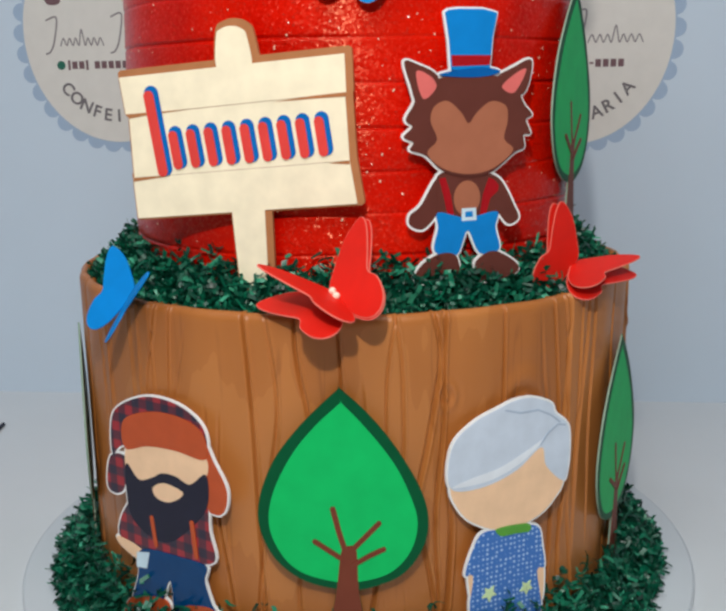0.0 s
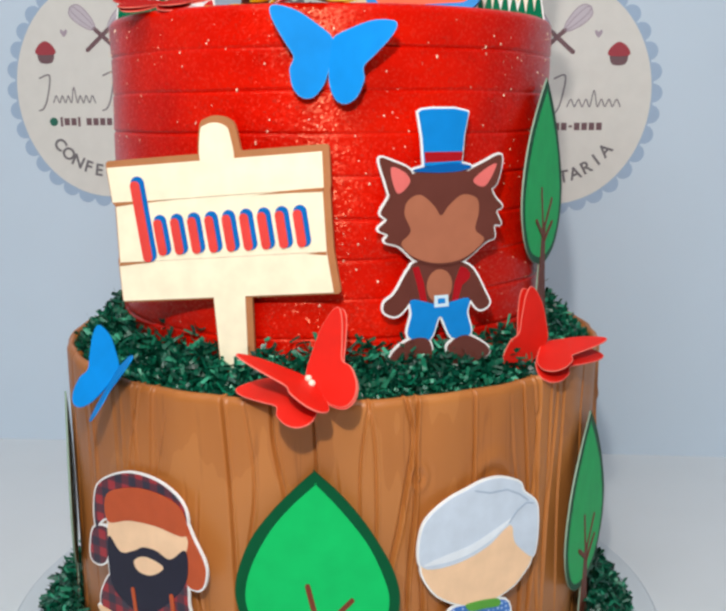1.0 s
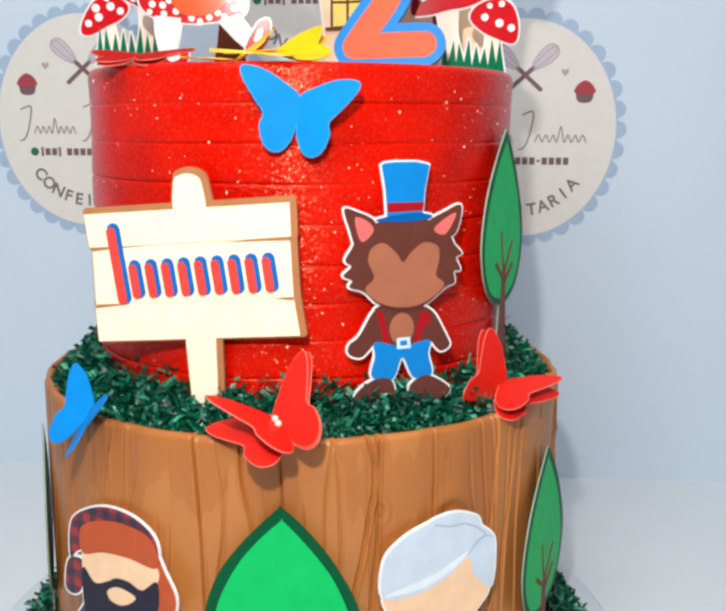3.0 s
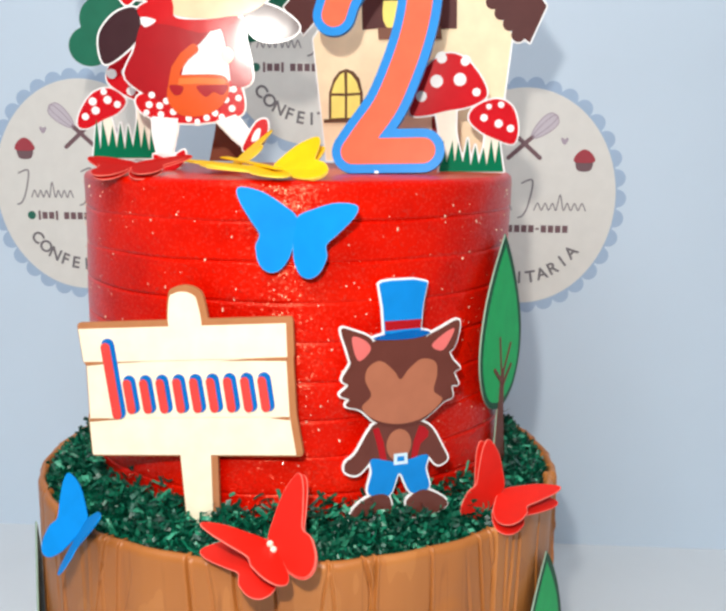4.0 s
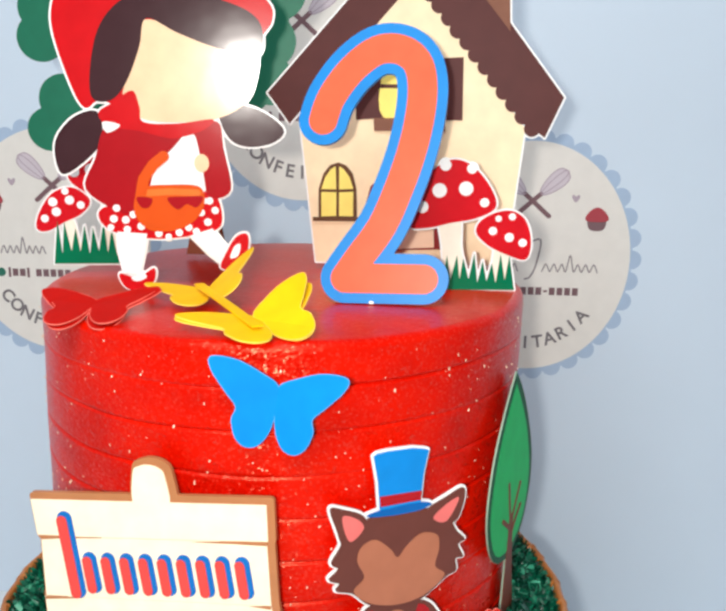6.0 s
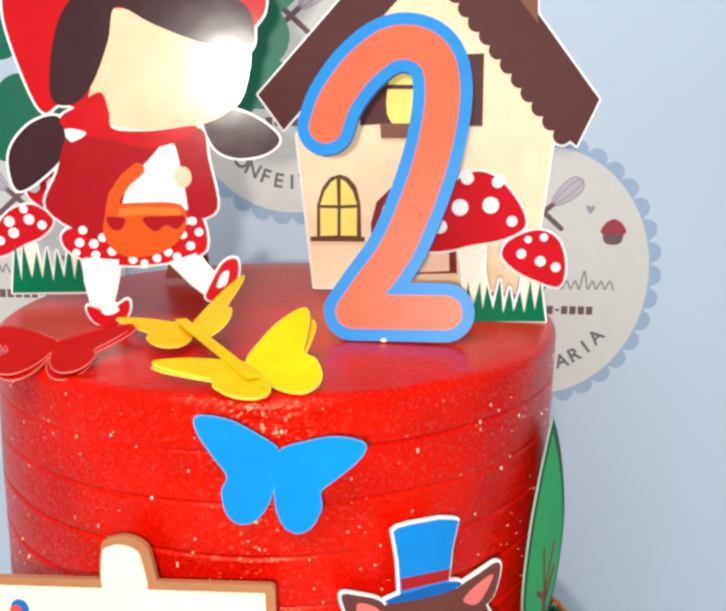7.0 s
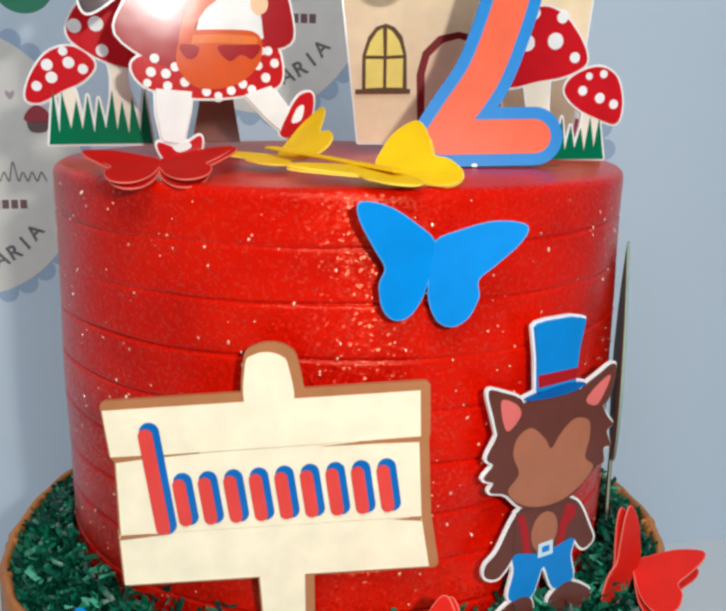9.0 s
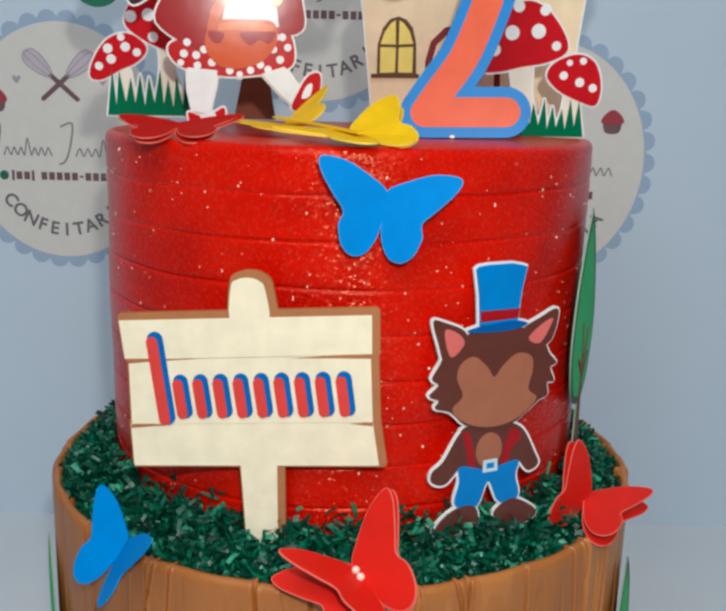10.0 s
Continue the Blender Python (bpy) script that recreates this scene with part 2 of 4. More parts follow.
def outset(loops, r, strokes=(), step=0.45):
    """The outline of the union of the loops and strokes, grown by r."""
    every = np.concatenate([np.array(l, float) for l in loops] + [np.array(s, float) for s, _ in strokes])
    grow = r + max([w / 2 for _, w in strokes], default=0) + 3 * step
    lo, hi = every.min(0) - grow, every.max(0) + grow
    us, vs = np.arange(lo[0], hi[0], step), np.arange(lo[1], hi[1], step)
    gu, gv = np.meshgrid(us, vs, indexing="ij")
    field = np.full(gu.shape, 1e9)
    for l in loops:
        far, inside = bars_distance(l, gu, gv, True)
        field = np.minimum(field, np.where(inside, -far, far))
    for s, w in strokes:
        field = np.minimum(field, bars_distance(s, gu, gv, False)[0] - w / 2)
    field = field - r + 1e-7
    follow = {}
    inn = field < 0
    mixed = np.argwhere((inn[:-1, :-1] + 0 + inn[1:, :-1] + inn[1:, 1:] + inn[:-1, 1:]) % 4 != 0)

    def cut(a, b):
        fa, fb = field[a], field[b]
        s = fa / (fa - fb)
        return (us[a[0]] + s * (us[b[0]] - us[a[0]]), vs[a[1]] + s * (vs[b[1]] - vs[a[1]]))

    for i, j in mixed:
        ring = [(i, j), (i + 1, j), (i + 1, j + 1), (i, j + 1)]
        leave, enter = [], []
        for k in range(4):
            a, b = ring[k], ring[(k + 1) % 4]
            if inn[a] and not inn[b]:
                leave.append((a, b))
            elif inn[b] and not inn[a]:
                enter.append((b, a))
        for e, l in zip(leave, enter if len(leave) == 1 else enter[::-1]):
            follow[e] = l
    found = []
    while follow:
        start, edge = None, next(iter(follow))
        ring = []
        start = edge
        while edge in follow:
            ring.append(cut(*edge))
            edge = follow.pop(edge)
        ring = np.array(ring)
        keep = [0]
        for k in range(1, len(ring)):
            a, b, c = ring[keep[-1]], ring[k], ring[(k + 1) % len(ring)]
            off = abs((c[0] - a[0]) * (b[1] - a[1]) - (c[1] - a[1]) * (b[0] - a[0])) / (np.hypot(*(c - a)) + 1e-9)
            if off > 0.03 or np.hypot(*(b - a)) > 4:
                keep.append(k)
        if len(keep) > 2:
            found.append(ring[keep])
    return found


def slab(bm, loops, front, back, index=0):
    """Adds a flat slab with these outlines (the first outer, further ones outer or holes), from y = front to y = back, in millimetres."""
    flat = [Vector((u, v)) for l in loops for u, v in l]
    rim, at = [], 0
    for l in loops:
        rim += [(at + i, at + (i + 1) % len(l)) for i in range(len(l))]
        at += len(l)
    pts, _, tris, came, _, _ = geometry.delaunay_2d_cdt(flat, rim, [], 1, 1e-6)
    f = [bm.verts.new((p.x / 1000, front / 1000, p.y / 1000)) for p in flat]
    k = [bm.verts.new((p.x / 1000, back / 1000, p.y / 1000)) for p in flat]
    cap = [(f[c[0]], k[c[0]]) if c else (bm.verts.new((p.x / 1000, front / 1000, p.y / 1000)), bm.verts.new((p.x / 1000, back / 1000, p.y / 1000))) for p, c in zip(pts, came)]
    ends = np.array([(*flat[a], *flat[b]) for a, b in rim])
    made = []
    for tri in tris:
        mid = sum((pts[t] for t in tri), Vector((0, 0))) / 3
        over = (ends[:, 1] > mid.y) != (ends[:, 3] > mid.y)
        e = ends[over]
        if np.sum(mid.x < e[:, 0] + (mid.y - e[:, 1]) / (e[:, 3] - e[:, 1]) * (e[:, 2] - e[:, 0])) % 2:
            for vs in ([cap[t][0] for t in tri], [cap[t][1] for t in reversed(tri)]):
                try:
                    made.append(bm.faces.new(vs))
                except ValueError:
                    pass
    at = 0
    for l in loops:
        for i in range(len(l)):
            a, b = at + i, at + (i + 1) % len(l)
            made.append(bm.faces.new((f[a], f[b], k[b], k[a])))
        at += len(l)
    for face in made:
        face.material_index = index
    return made


def mesh_of(name, bm, materials):
    bmesh.ops.recalc_face_normals(bm, faces=bm.faces[:])
    me = bpy.data.meshes.new(name)
    bm.to_mesh(me)
    bm.free()
    for m in materials:
        me.materials.append(m)
    return me


def part(name, bm, material, parent, label=""):
    ob = new(name, mesh_of(name, bm, [material]))
    ob.parent = parent
    return tagged(ob, label)


def thing(name, m, label, category, group=""):
    ob = new(name)
    ob.matrix_world = m
    ob.empty_display_size = 0.02
    return tagged(ob, label, category, group)


class Cutout:
    """Layers of printed card, one in front of the other."""

    def __init__(self):
        self.layers = []

    def add(self, name, colour, kind, pts):
        if kind == "smooth":
            loops = [[smooth_loop(pts)]]
        elif kind == "flat":
            loops = [[np.array(pts, float)]]
        elif kind == "spots":
            loops = [[ellipse_loop(*p, 72 if p[2] > 7 else 24)] for p in pts]
        else:
            line = np.concatenate([smooth_open(pts[:-1]), [pts[-1]]]) if len(pts) > 6 else pts
            loops = [outset([], 0.0, [(line, float(kind.split()[1]))])]
        self.layers.append((name, colour, loops))

    def outlines(self):
        return [l[0] for _, _, loops in self.layers for l in loops]

    def figure(self, name, m, label, category, edge="white", border=0.9, thick=1.2):
        """One plain mesh with a pale cut border."""
        bm, colours = bmesh.new(), [edge]
        slab(bm, outset(self.outlines(), border), 0.0, thick)
        for i, (_, colour, loops) in enumerate(self.layers):
            if colour not in colours:
                colours.append(colour)
            for l in loops:
                slab(bm, l, -0.06 * (i + 1), 0.3, colours.index(colour))
        ob = new(name, mesh_of(name, bm, [MAT[c] for c in colours]))
        ob.matrix_world = m
        return tagged(ob, label, category)

    def topper(self, name, m, label, category, edge="white", border=0.9, thick=1.2, backing="card_backing", group="", skip=()):
        """A thing with a backing card and each printed piece as a part."""
        root = thing(name, m, label, category, group)
        bm = bmesh.new()
        slab(bm, outset([l[0] for n, _, loops in self.layers for l in loops if n not in skip], border), 0.0, thick)
        part(backing, bm, MAT[edge], root)
        for i, (n, colour, loops) in enumerate(self.layers):
            if n in ("roof_trim", "crown", "dots") or len(loops) == 1:
                bm = bmesh.new()
                if len(loops) > 1:
                    slab(bm, outset([l[0] for l in loops], 0.0), -0.1 * (i + 1), 0.3)
                else:
                    slab(bm, loops[0], -0.1 * (i + 1), 0.3)
                part(n, bm, MAT[colour], root)
            else:
                for l in loops:
                    bm = bmesh.new()
                    slab(bm, l, -0.1 * (i + 1), 0.3)
                    part(n.rstrip("s"), bm, MAT[colour], root)
        return root


# ---- room, table and backdrop ----
TABLE_Z, TOP_Z, RIM_Z = 0.04, 0.384, 0.217
AX, AY = 0.0138, 0.5675


def box(bm, x0, y0, z0, x1, y1, z1, bevel=0.0):
    g = bmesh.ops.create_cube(bm, size=1.0)
    bmesh.ops.scale(bm, vec=(x1 - x0, y1 - y0, z1 - z0), verts=g["verts"])
    bmesh.ops.translate(bm, vec=((x0 + x1) / 2, (y0 + y1) / 2, (z0 + z1) / 2), verts=g["verts"])
    if bevel:
        bmesh.ops.bevel(bm, geom=[e for e in bm.edges], offset=bevel, segments=2, affect="EDGES")


def structure(name, material, label, *dims, bevel=0.0):
    bm = bmesh.new()
    box(bm, *dims, bevel=bevel)
    ob = new(name, mesh_of(name, bm, [material]))
    return tagged(ob, label, "wall" if "wall" in name else name.split("_")[0], "", "structure")


structure("floor", FLOOR, "plain grey floor of the room", -1.6, -2.0, -0.76, 1.6, 1.3, -0.71)
structure("ceiling", ROOM, "plain white ceiling of the room", -1.6, -2.0, 1.9, 1.6, 1.3, 1.95)
structure("wall_north", ROOM, "plain pale wall behind the backdrop", -1.6, 1.2, -0.71, 1.6, 1.3, 1.9)
structure("wall_south", ROOM, "plain pale wall of the room", -1.6, -2.0, -0.71, 1.6, -1.9, 1.9)
structure("wall_west", ROOM, "plain pale wall of the room", -1.6, -1.9, -0.71, -1.5, 1.2, 1.9)
structure("wall_east", ROOM, "plain pale wall of the room", 1.5, -1.9, -0.71, 1.6, 1.2, 1.9)

table = thing("table", pose(0, 0.4, -0.71), "white table under the cake and backdrop", "table")
bm = bmesh.new()
box(bm, -0.7, -0.45, 0.72, 0.7, 0.5, 0.75, 0.004)
part("tabletop", bm, TABLE, table)
for x in (-0.66, 0.62):
    for y in (-0.41, 0.42):
        bm = bmesh.new()
        box(bm, x, y, 0.0, x + 0.04, y + 0.04, 0.72)
        part("leg", bm, TABLE, table)

bm = bmesh.new()
box(bm, -0.68, 0.829, TABLE_Z, 0.68, 0.837, 1.0)
backdrop = tagged(new("backdrop", mesh_of("backdrop", bm, [BACKDROP])), "pale blue paper backdrop printed with round bakery badges", "backdrop", "", "structure")


def arc_letters(word, radius, size, centre_angle, step, name, material, parent, front):
    """Letters along the lower arc of a circle, each upright to its radius."""
    bm = bmesh.new()
    for i, ch in enumerate(word):
        a = radians(centre_angle + (i - (len(word) - 1) / 2) * step)
        cu = bpy.data.curves.new("letter", "FONT")
        cu.body, cu.size, cu.offset, cu.align_x, cu.align_y = ch, size / 1000, 0.00028, "CENTER", "CENTER"
        cu.extrude = 0.00015
        ob = new("letter", cu)
        me = bpy.data.meshes.new_from_object(ob.evaluated_get(bpy.context.evaluated_depsgraph_get()))
        me.transform(Matrix.Translation((radius[0] * math.sin(a) / 1000, front / 1000, -radius[1] * math.cos(a) / 1000)) @ Matrix.Rotation(-a, 4, "Y") @ Matrix.Rotation(radians(90), 4, "X"))
        bm.from_mesh(me)
        bpy.data.objects.remove(ob)
        bpy.data.meshes.remove(me)
        bpy.data.curves.remove(cu)
    return part(name, bm, material, parent)


def badge(m):
    root = thing("badge", m, "round cream bakery badge with scalloped blue edge printed on the backdrop", "badge", "badges on the backdrop")
    rim = [ellipse_loop(79 * math.cos(a), 92 * math.sin(a), 7.5, 7.5, 14) for a in np.arange(34) * 2 * math.pi / 34]
    bm = bmesh.new()
    slab(bm, outset(rim + [ellipse_loop(0, 0, 79, 92, 72)], 0.0, step=1.0), -0.25, 0.0)
    part("scalloped_edge", bm, MAT["badge_blue"], root)
    bm = bmesh.new()
    slab(bm, [ellipse_loop(0, 0, 77.5, 90.5, 96)], -0.5, 0.0)
    part("face", bm, MAT["badge_cream"], root)
    for sgn in (-1, 1):
        bm = bmesh.new()
        slab(bm, outset([], 0.0, [([(-sgn * 13, 33), (sgn * 6, 50)], 3.6)]), -0.75, -0.4)
        whisk = part("whisk", bm, MAT["badge_brown"], root)
        steps = np.linspace(0, 1, 15)
        axis = np.array([(sgn * (6 + 20 * q), 50 + 18 * q) for q in steps])
        belly = 8.2 * np.sqrt(steps) * np.sqrt(1 - steps**4) + 0.5
        across = np.stack([-sgn * 0.67 * belly, 0.74 * belly], 1)
        bm = bmesh.new()
        slab(bm, [np.concatenate([axis + across, (axis - across)[::-1]])], -0.62, -0.4)
        part("balloon", bm, MAT["badge_pale"], whisk)
        bm = bmesh.new()
        wires = [(axis + k * across, 0.8) for k in (-1.0, -0.4, 0.4, 1.0)]
        slab(bm, outset([], 0.0, wires, 0.35), -0.75, -0.4)
        part("wire_loops", bm, MAT["badge_mauve"], whisk)
        bm = bmesh.new()
        slab(bm, [smooth_loop([(sgn * 50 - 5, 23), (sgn * 50 + 5, 23), (sgn * 50 + 7, 31), (sgn * 50, 33), (sgn * 50 - 7, 31)])], -0.75, -0.4)
        cake = part("cupcake", bm, MAT["badge_brown"], root)
        bm = bmesh.new()
        slab(bm, [smooth_loop([(sgn * 50 - 8, 30), (sgn * 50 + 8, 30), (sgn * 50 + 6.5, 36.5), (sgn * 50, 40.5), (sgn * 50 - 6.5, 36.5)])], -1.0, -0.6)
        part("frosting", bm, MAT["badge_rose"], cake)
        bm = bmesh.new()
        slab(bm, [smooth_loop([(sgn * 33, 44), (sgn * 33 + 3, 48), (sgn * 33 + 2, 50), (sgn * 33, 48.5), (sgn * 33 - 2, 50), (sgn * 33 - 3, 48)])], -0.75, -0.4)
        part("heart", bm, MAT["badge_mauve"], root)
    # thin waving strokes in place of the script name, and a row of bars below it
    for u0, width, tall in ((-53, 44, 13), (3, 50, 15)):
        first = [(u0 - 4, -3 + tall), (u0 + 5, -1 + tall), (u0 + 2, -6), (u0 - 2, -15), (u0 - 6, -17)]
        wave = [(u0 + 7 + (width - 7) * q, -8 + (3.4 if k % 2 else -2.6) + (7 if k == 7 else 0)) for k, q in enumerate(np.linspace(0, 1, 15))]
        for run_of, w in ((first, 1.3), (wave, 1.0)):
            bm = bmesh.new()
            slab(bm, outset([], 0.0, [(smooth_open(run_of), w)], 0.35), -0.75, -0.4)
            part("script_stroke", bm, MAT["badge_script"], root)
    for u0, w, h in ((-41, 2, 8), (-37.5, 4.5, 6), (-31.5, 4.5, 6), (-25.5, 2, 8), (-18, 4.5, 6), (-12, 4.5, 6), (-6, 4.5, 6), (0, 4.5, 6), (6, 4.5, 6), (12, 3, 1.6), (16.5, 4.5, 6), (22.5, 4.5, 6), (28.5, 4.5, 6), (34.5, 4.5, 6)):
        bm = bmesh.new()
        slab(bm, [np.array([(u0, -26.5 - h / 2), (u0 + w, -26.5 - h / 2), (u0 + w, -26.5 + h / 2), (u0, -26.5 + h / 2)], float)], -0.75, -0.4)
        part("bar", bm, MAT["badge_brown"], root)
    bm = bmesh.new()
    slab(bm, [ellipse_loop(-47, -26.5, 3.6, 3.6)], -0.75, -0.4)
    part("round_mark", bm, MAT["badge_green"], root)
    arc_letters("CONFEITARIA", (58, 69), 14.2, 0, 9.6, "lettering", MAT["badge_ink"], root, -0.7)
    return root


def smooth_open(pts, n=5):
    p, out = np.array(pts, float), []
    p = np.concatenate([p[:1], p, p[-1:]])
    for i in range(1, len(p) - 2):
        a, b, c, d = p[i - 1 : i + 3]
        for s in np.arange(n) / n:
            out.append(0.5 * (2 * b + (c - a) * s + (2 * a - 5 * b + 4 * c - d) * s * s + (3 * b - a - 3 * c + d) * s**3))
    return np.array(out + [p[-1]])


first_badge = badge(pose(-0.211, 0.829, 0.357))
for x, z in ((0.168, 0.352), (-0.011, 0.484), (0.168, 0.646), (-0.211, 0.651)):
    copy_thing(first_badge, pose(x, 0.829, z))

# ---- the cake ----


def turned(name, profile, material, parent, steps=256, relief=None):
    """A solid of revolution round the cake's axis from (radius, height) pairs; relief(angle, height) moves the side in or out."""
    prof = np.array(profile, float)
    ang = np.arange(steps) * 2 * math.pi / steps
    r = prof[:, :1] + (relief(ang[None, :], prof[:, 1:2]) * (prof[:, :1] > 0.02) if relief else 0)
    r = np.broadcast_to(r, (len(prof), steps))
    verts = np.stack([AX + r * np.sin(ang), AY - r * np.cos(ang), np.broadcast_to(prof[:, 1:2], r.shape)], -1).reshape(-1, 3)
    faces = [(i * steps + j, i * steps + (j + 1) % steps, (i + 1) * steps + (j + 1) % steps, (i + 1) * steps + j) for i in range(len(prof) - 1) for j in range(steps)]
    faces.append(tuple((len(prof) - 1) * steps + j for j in range(steps)))
    faces.append(tuple(reversed(range(steps))))
    me = bpy.data.meshes.new(name)
    me.from_pydata(verts.tolist(), [], faces)
    me.materials.append(material)
    me.shade_smooth()
    ob = new(name, me)
    ob.parent = parent
    return ob


cake = thing("cake", Matrix.Identity(4), "two-tier cake, red glitter tier on a carved brown bark tier", "cake")
board = thing("cake_board", Matrix.Identity(4), "thin round white cake board under the cake", "board")
turned("disc", [(0.192, TABLE_Z), (0.194, TABLE_Z + 0.001), (0.194, TABLE_Z + 0.004), (0.192, TABLE_Z + 0.005)], BOARD, board)

grain = np.random.RandomState(4)
GROOVES = [(grain.uniform(-math.pi, math.pi), grain.uniform(0.07, 0.21), grain.uniform(0.02, 0.1), grain.uniform(0.0026, 0.0052), grain.uniform(0.0012, 0.0030), grain.uniform(0, 6), grain.uniform(15, 50), grain.uniform(0.008, 0.042)) for _ in range(105)]
KNOTS = [(-0.53, 0.146, 0.015), (0.36, 0.18, 0.005), (-0.5, 0.115, 0.012), (0.62, 0.17, 0.012)]


def bark_relief(ang, z):
    a = (ang + math.pi) % (2 * math.pi) - math.pi
    out = 0.0006 * np.sin(9 * a + 5 * z) + 0.0004 * np.sin(31 * a + 1.2 * np.sin(14 * z))
    for a0, z0, half, width, depth, phase, freq, sway in GROOVES:
        line = a0 + sway * np.sin(freq * z + phase) + 0.004 * np.sin(2.7 * freq * z)
        fade = np.clip(1.6 - np.abs(z - z0) / half, 0, 1)
        out = out - depth * fade * np.exp(-(((a - line) / width) ** 2))
        out = out + 0.3 * depth * fade * np.exp(-(((a - line - 2.4 * width) / width) ** 2))
    for a0, z0, size in KNOTS:
        d = np.hypot((a - a0) * 0.15, (z - z0) * 0.75)
        out = out + 0.0010 * np.exp(-((d / size) ** 2)) * np.cos(d / size * 7)
    return out


profile = [(0.1495, TABLE_Z + 0.005 + (RIM_Z - TABLE_Z - 0.008) * i / 90) for i in range(91)]
profile += [(0.149, RIM_Z - 0.0015), (0.1477, RIM_Z), (0.146, RIM_Z), (0.1452, RIM_Z - 0.002), (0.145, RIM_Z - 0.016), (0.10, RIM_Z - 0.016)]
lower = turned("lower_tier", profile, BARK, cake, 2600, bark_relief)
tagged(lower, "brown fondant tier carved like tree bark")

RINGS = [0.3658 - 0.0185 * k for k in range(8)]


def brushed_relief(ang, z):
    out = 0.0004 * np.sin(3 * ang + 40 * z) + 0.0002 * np.sin(11 * ang - 90 * z)
    for k, z0 in enumerate(RINGS):
        wob = z0 + 0.0003 * np.sin(2 * ang + k) + 0.0002 * np.sin(9 * ang + 2 * k)
        out = out - (0.0010 + 0.0005 * np.sin(3 * ang + 1.7 * k)) * np.exp(-(((z - wob) / 0.0006) ** 2))
    return out


profile = [(0.1183, RIM_Z - 0.016 + (TOP_Z - 0.004 - RIM_Z + 0.016) * i / 420) for i in range(421)]
profile += [(0.1183 - 0.004 * (1 - math.cos(a)), TOP_Z - 0.004 + 0.004 * math.sin(a)) for a in np.linspace(0.2, math.pi / 2, 6)]
profile += [(0.09, TOP_Z + 0.0005), (0.05, TOP_Z)]
upper = turned("upper_tier", profile, RED_GLAZE, cake, 320, brushed_relief)
tagged(upper, "red glazed tier with fine horizontal grooves and glitter")

# loose glitter on the red tier, its glints put into the pale colour
rng = np.random.RandomState(8)
bm = bmesh.new()
for _ in range(420):
    a, z = rng.uniform(-1.7, 1.7), rng.uniform(RIM_Z + 0.01, TOP_Z - 0.003)
    turn = Matrix.Rotation(-a * -1, 4, "Z")
    size = rng.uniform(0.0002, 0.00055)
    m = Matrix.Translation((AX + 0.1188 * math.sin(a), AY - 0.1188 * math.cos(a), z)) @ turn @ pose(0, 0, 0, *rng.uniform(-35, 35, 3)) @ Matrix.Diagonal((size, size * 0.4, size * rng.uniform(0.8, 1.8), 1))
    bmesh.ops.create_icosphere(bm, subdivisions=1, radius=1.0, matrix=m)
flecks = part("glitter", bm, GLITTER, upper)
tagged(flecks, kind="stuff")


def shreds(name, count, inner, outer, low, high, reach, seed, label):
    """A loose ring of shredded paper, heaped higher against the tier inside it."""
    r = np.random.RandomState(seed)
    verts, faces = [], []
    for _ in range(count):
        a, s = r.uniform(-math.pi, math.pi), r.uniform(0, 1) ** 0.8
        rad = inner + (outer - inner) * s
        h = low + (high - low) * (1 - s) ** 1.1 * r.uniform(0.25, 1.0) + 0.002 * r.uniform(-1, 1)
        p = np.array([AX + rad * math.sin(a), AY - rad * math.cos(a), h])
        d = r.normal(size=3) * (1, 1, 0.55)
        d /= np.linalg.norm(d)
        side = np.cross(d, r.normal(size=3))
        side /= np.linalg.norm(side)
        bend = np.cross(d, side) * r.uniform(-1, 1) * 1.5
        length, width = reach * r.uniform(0.4, 1.3), r.uniform(0.0005, 0.0012)
        n0 = len(verts)
        for k in range(5):
            s2 = k / 4 - 0.5
            c = p + d * length * s2 + bend * length * (s2 * s2) * 1.6
            tw = side + bend * 0.8 * s2
            lim = np.hypot(c[0] - AX, c[1] - AY)
            if lim < inner + 0.0005:
                c[:2] = np.array([AX, AY]) + (c[:2] - (AX, AY)) / lim * (inner + 0.0005)
            if lim > outer - 0.0005 and c[2] < low + 0.0095:
                c[:2] = np.array([AX, AY]) + (c[:2] - (AX, AY)) / lim * (outer - 0.0005 if low > 0.1 else lim)
            c[2] = max(c[2], low - 0.006)
            verts += [tuple(c - tw * width), tuple(c + tw * width)]
        faces += [(n0 + 2 * k, n0 + 2 * k + 1, n0 + 2 * k + 3, n0 + 2 * k + 2) for k in range(4)]
    steps = 96
    n0 = len(verts)
    rings = [(inner + 0.0003, low - 0.006), (inner + 0.0003, low + (high - low) * 0.45), (inner * 0.6 + outer * 0.4, low + (high - low) * 0.22), (outer - 0.002, low - 0.001), (outer - 0.002, low - 0.006)]
    for rad, h in rings:
        verts += [(AX + rad * math.sin(2 * math.pi * j / steps), AY - rad * math.cos(2 * math.pi * j / steps), h) for j in range(steps)]
    faces += [(n0 + i * steps + j, n0 + i * steps + (j + 1) % steps, n0 + (i + 1) * steps + (j + 1) % steps, n0 + (i + 1) * steps + j) for i in range(4) for j in range(steps)]
    me = bpy.data.meshes.new(name)
    me.from_pydata(verts, [], faces)
    me.materials.append(SHREDS)
    return tagged(new(name, me), label, "paper grass", "", "stuff")


shreds("paper_grass", 18000, 0.1195, 0.146, RIM_Z - 0.008, 0.239, 0.009, 3, "dark green shredded paper grass round the red tier")
shreds("paper_grass", 9000, 0.152, 0.176, TABLE_Z + 0.008, 0.086, 0.009, 5, "dark green shredded paper grass round the bark tier")

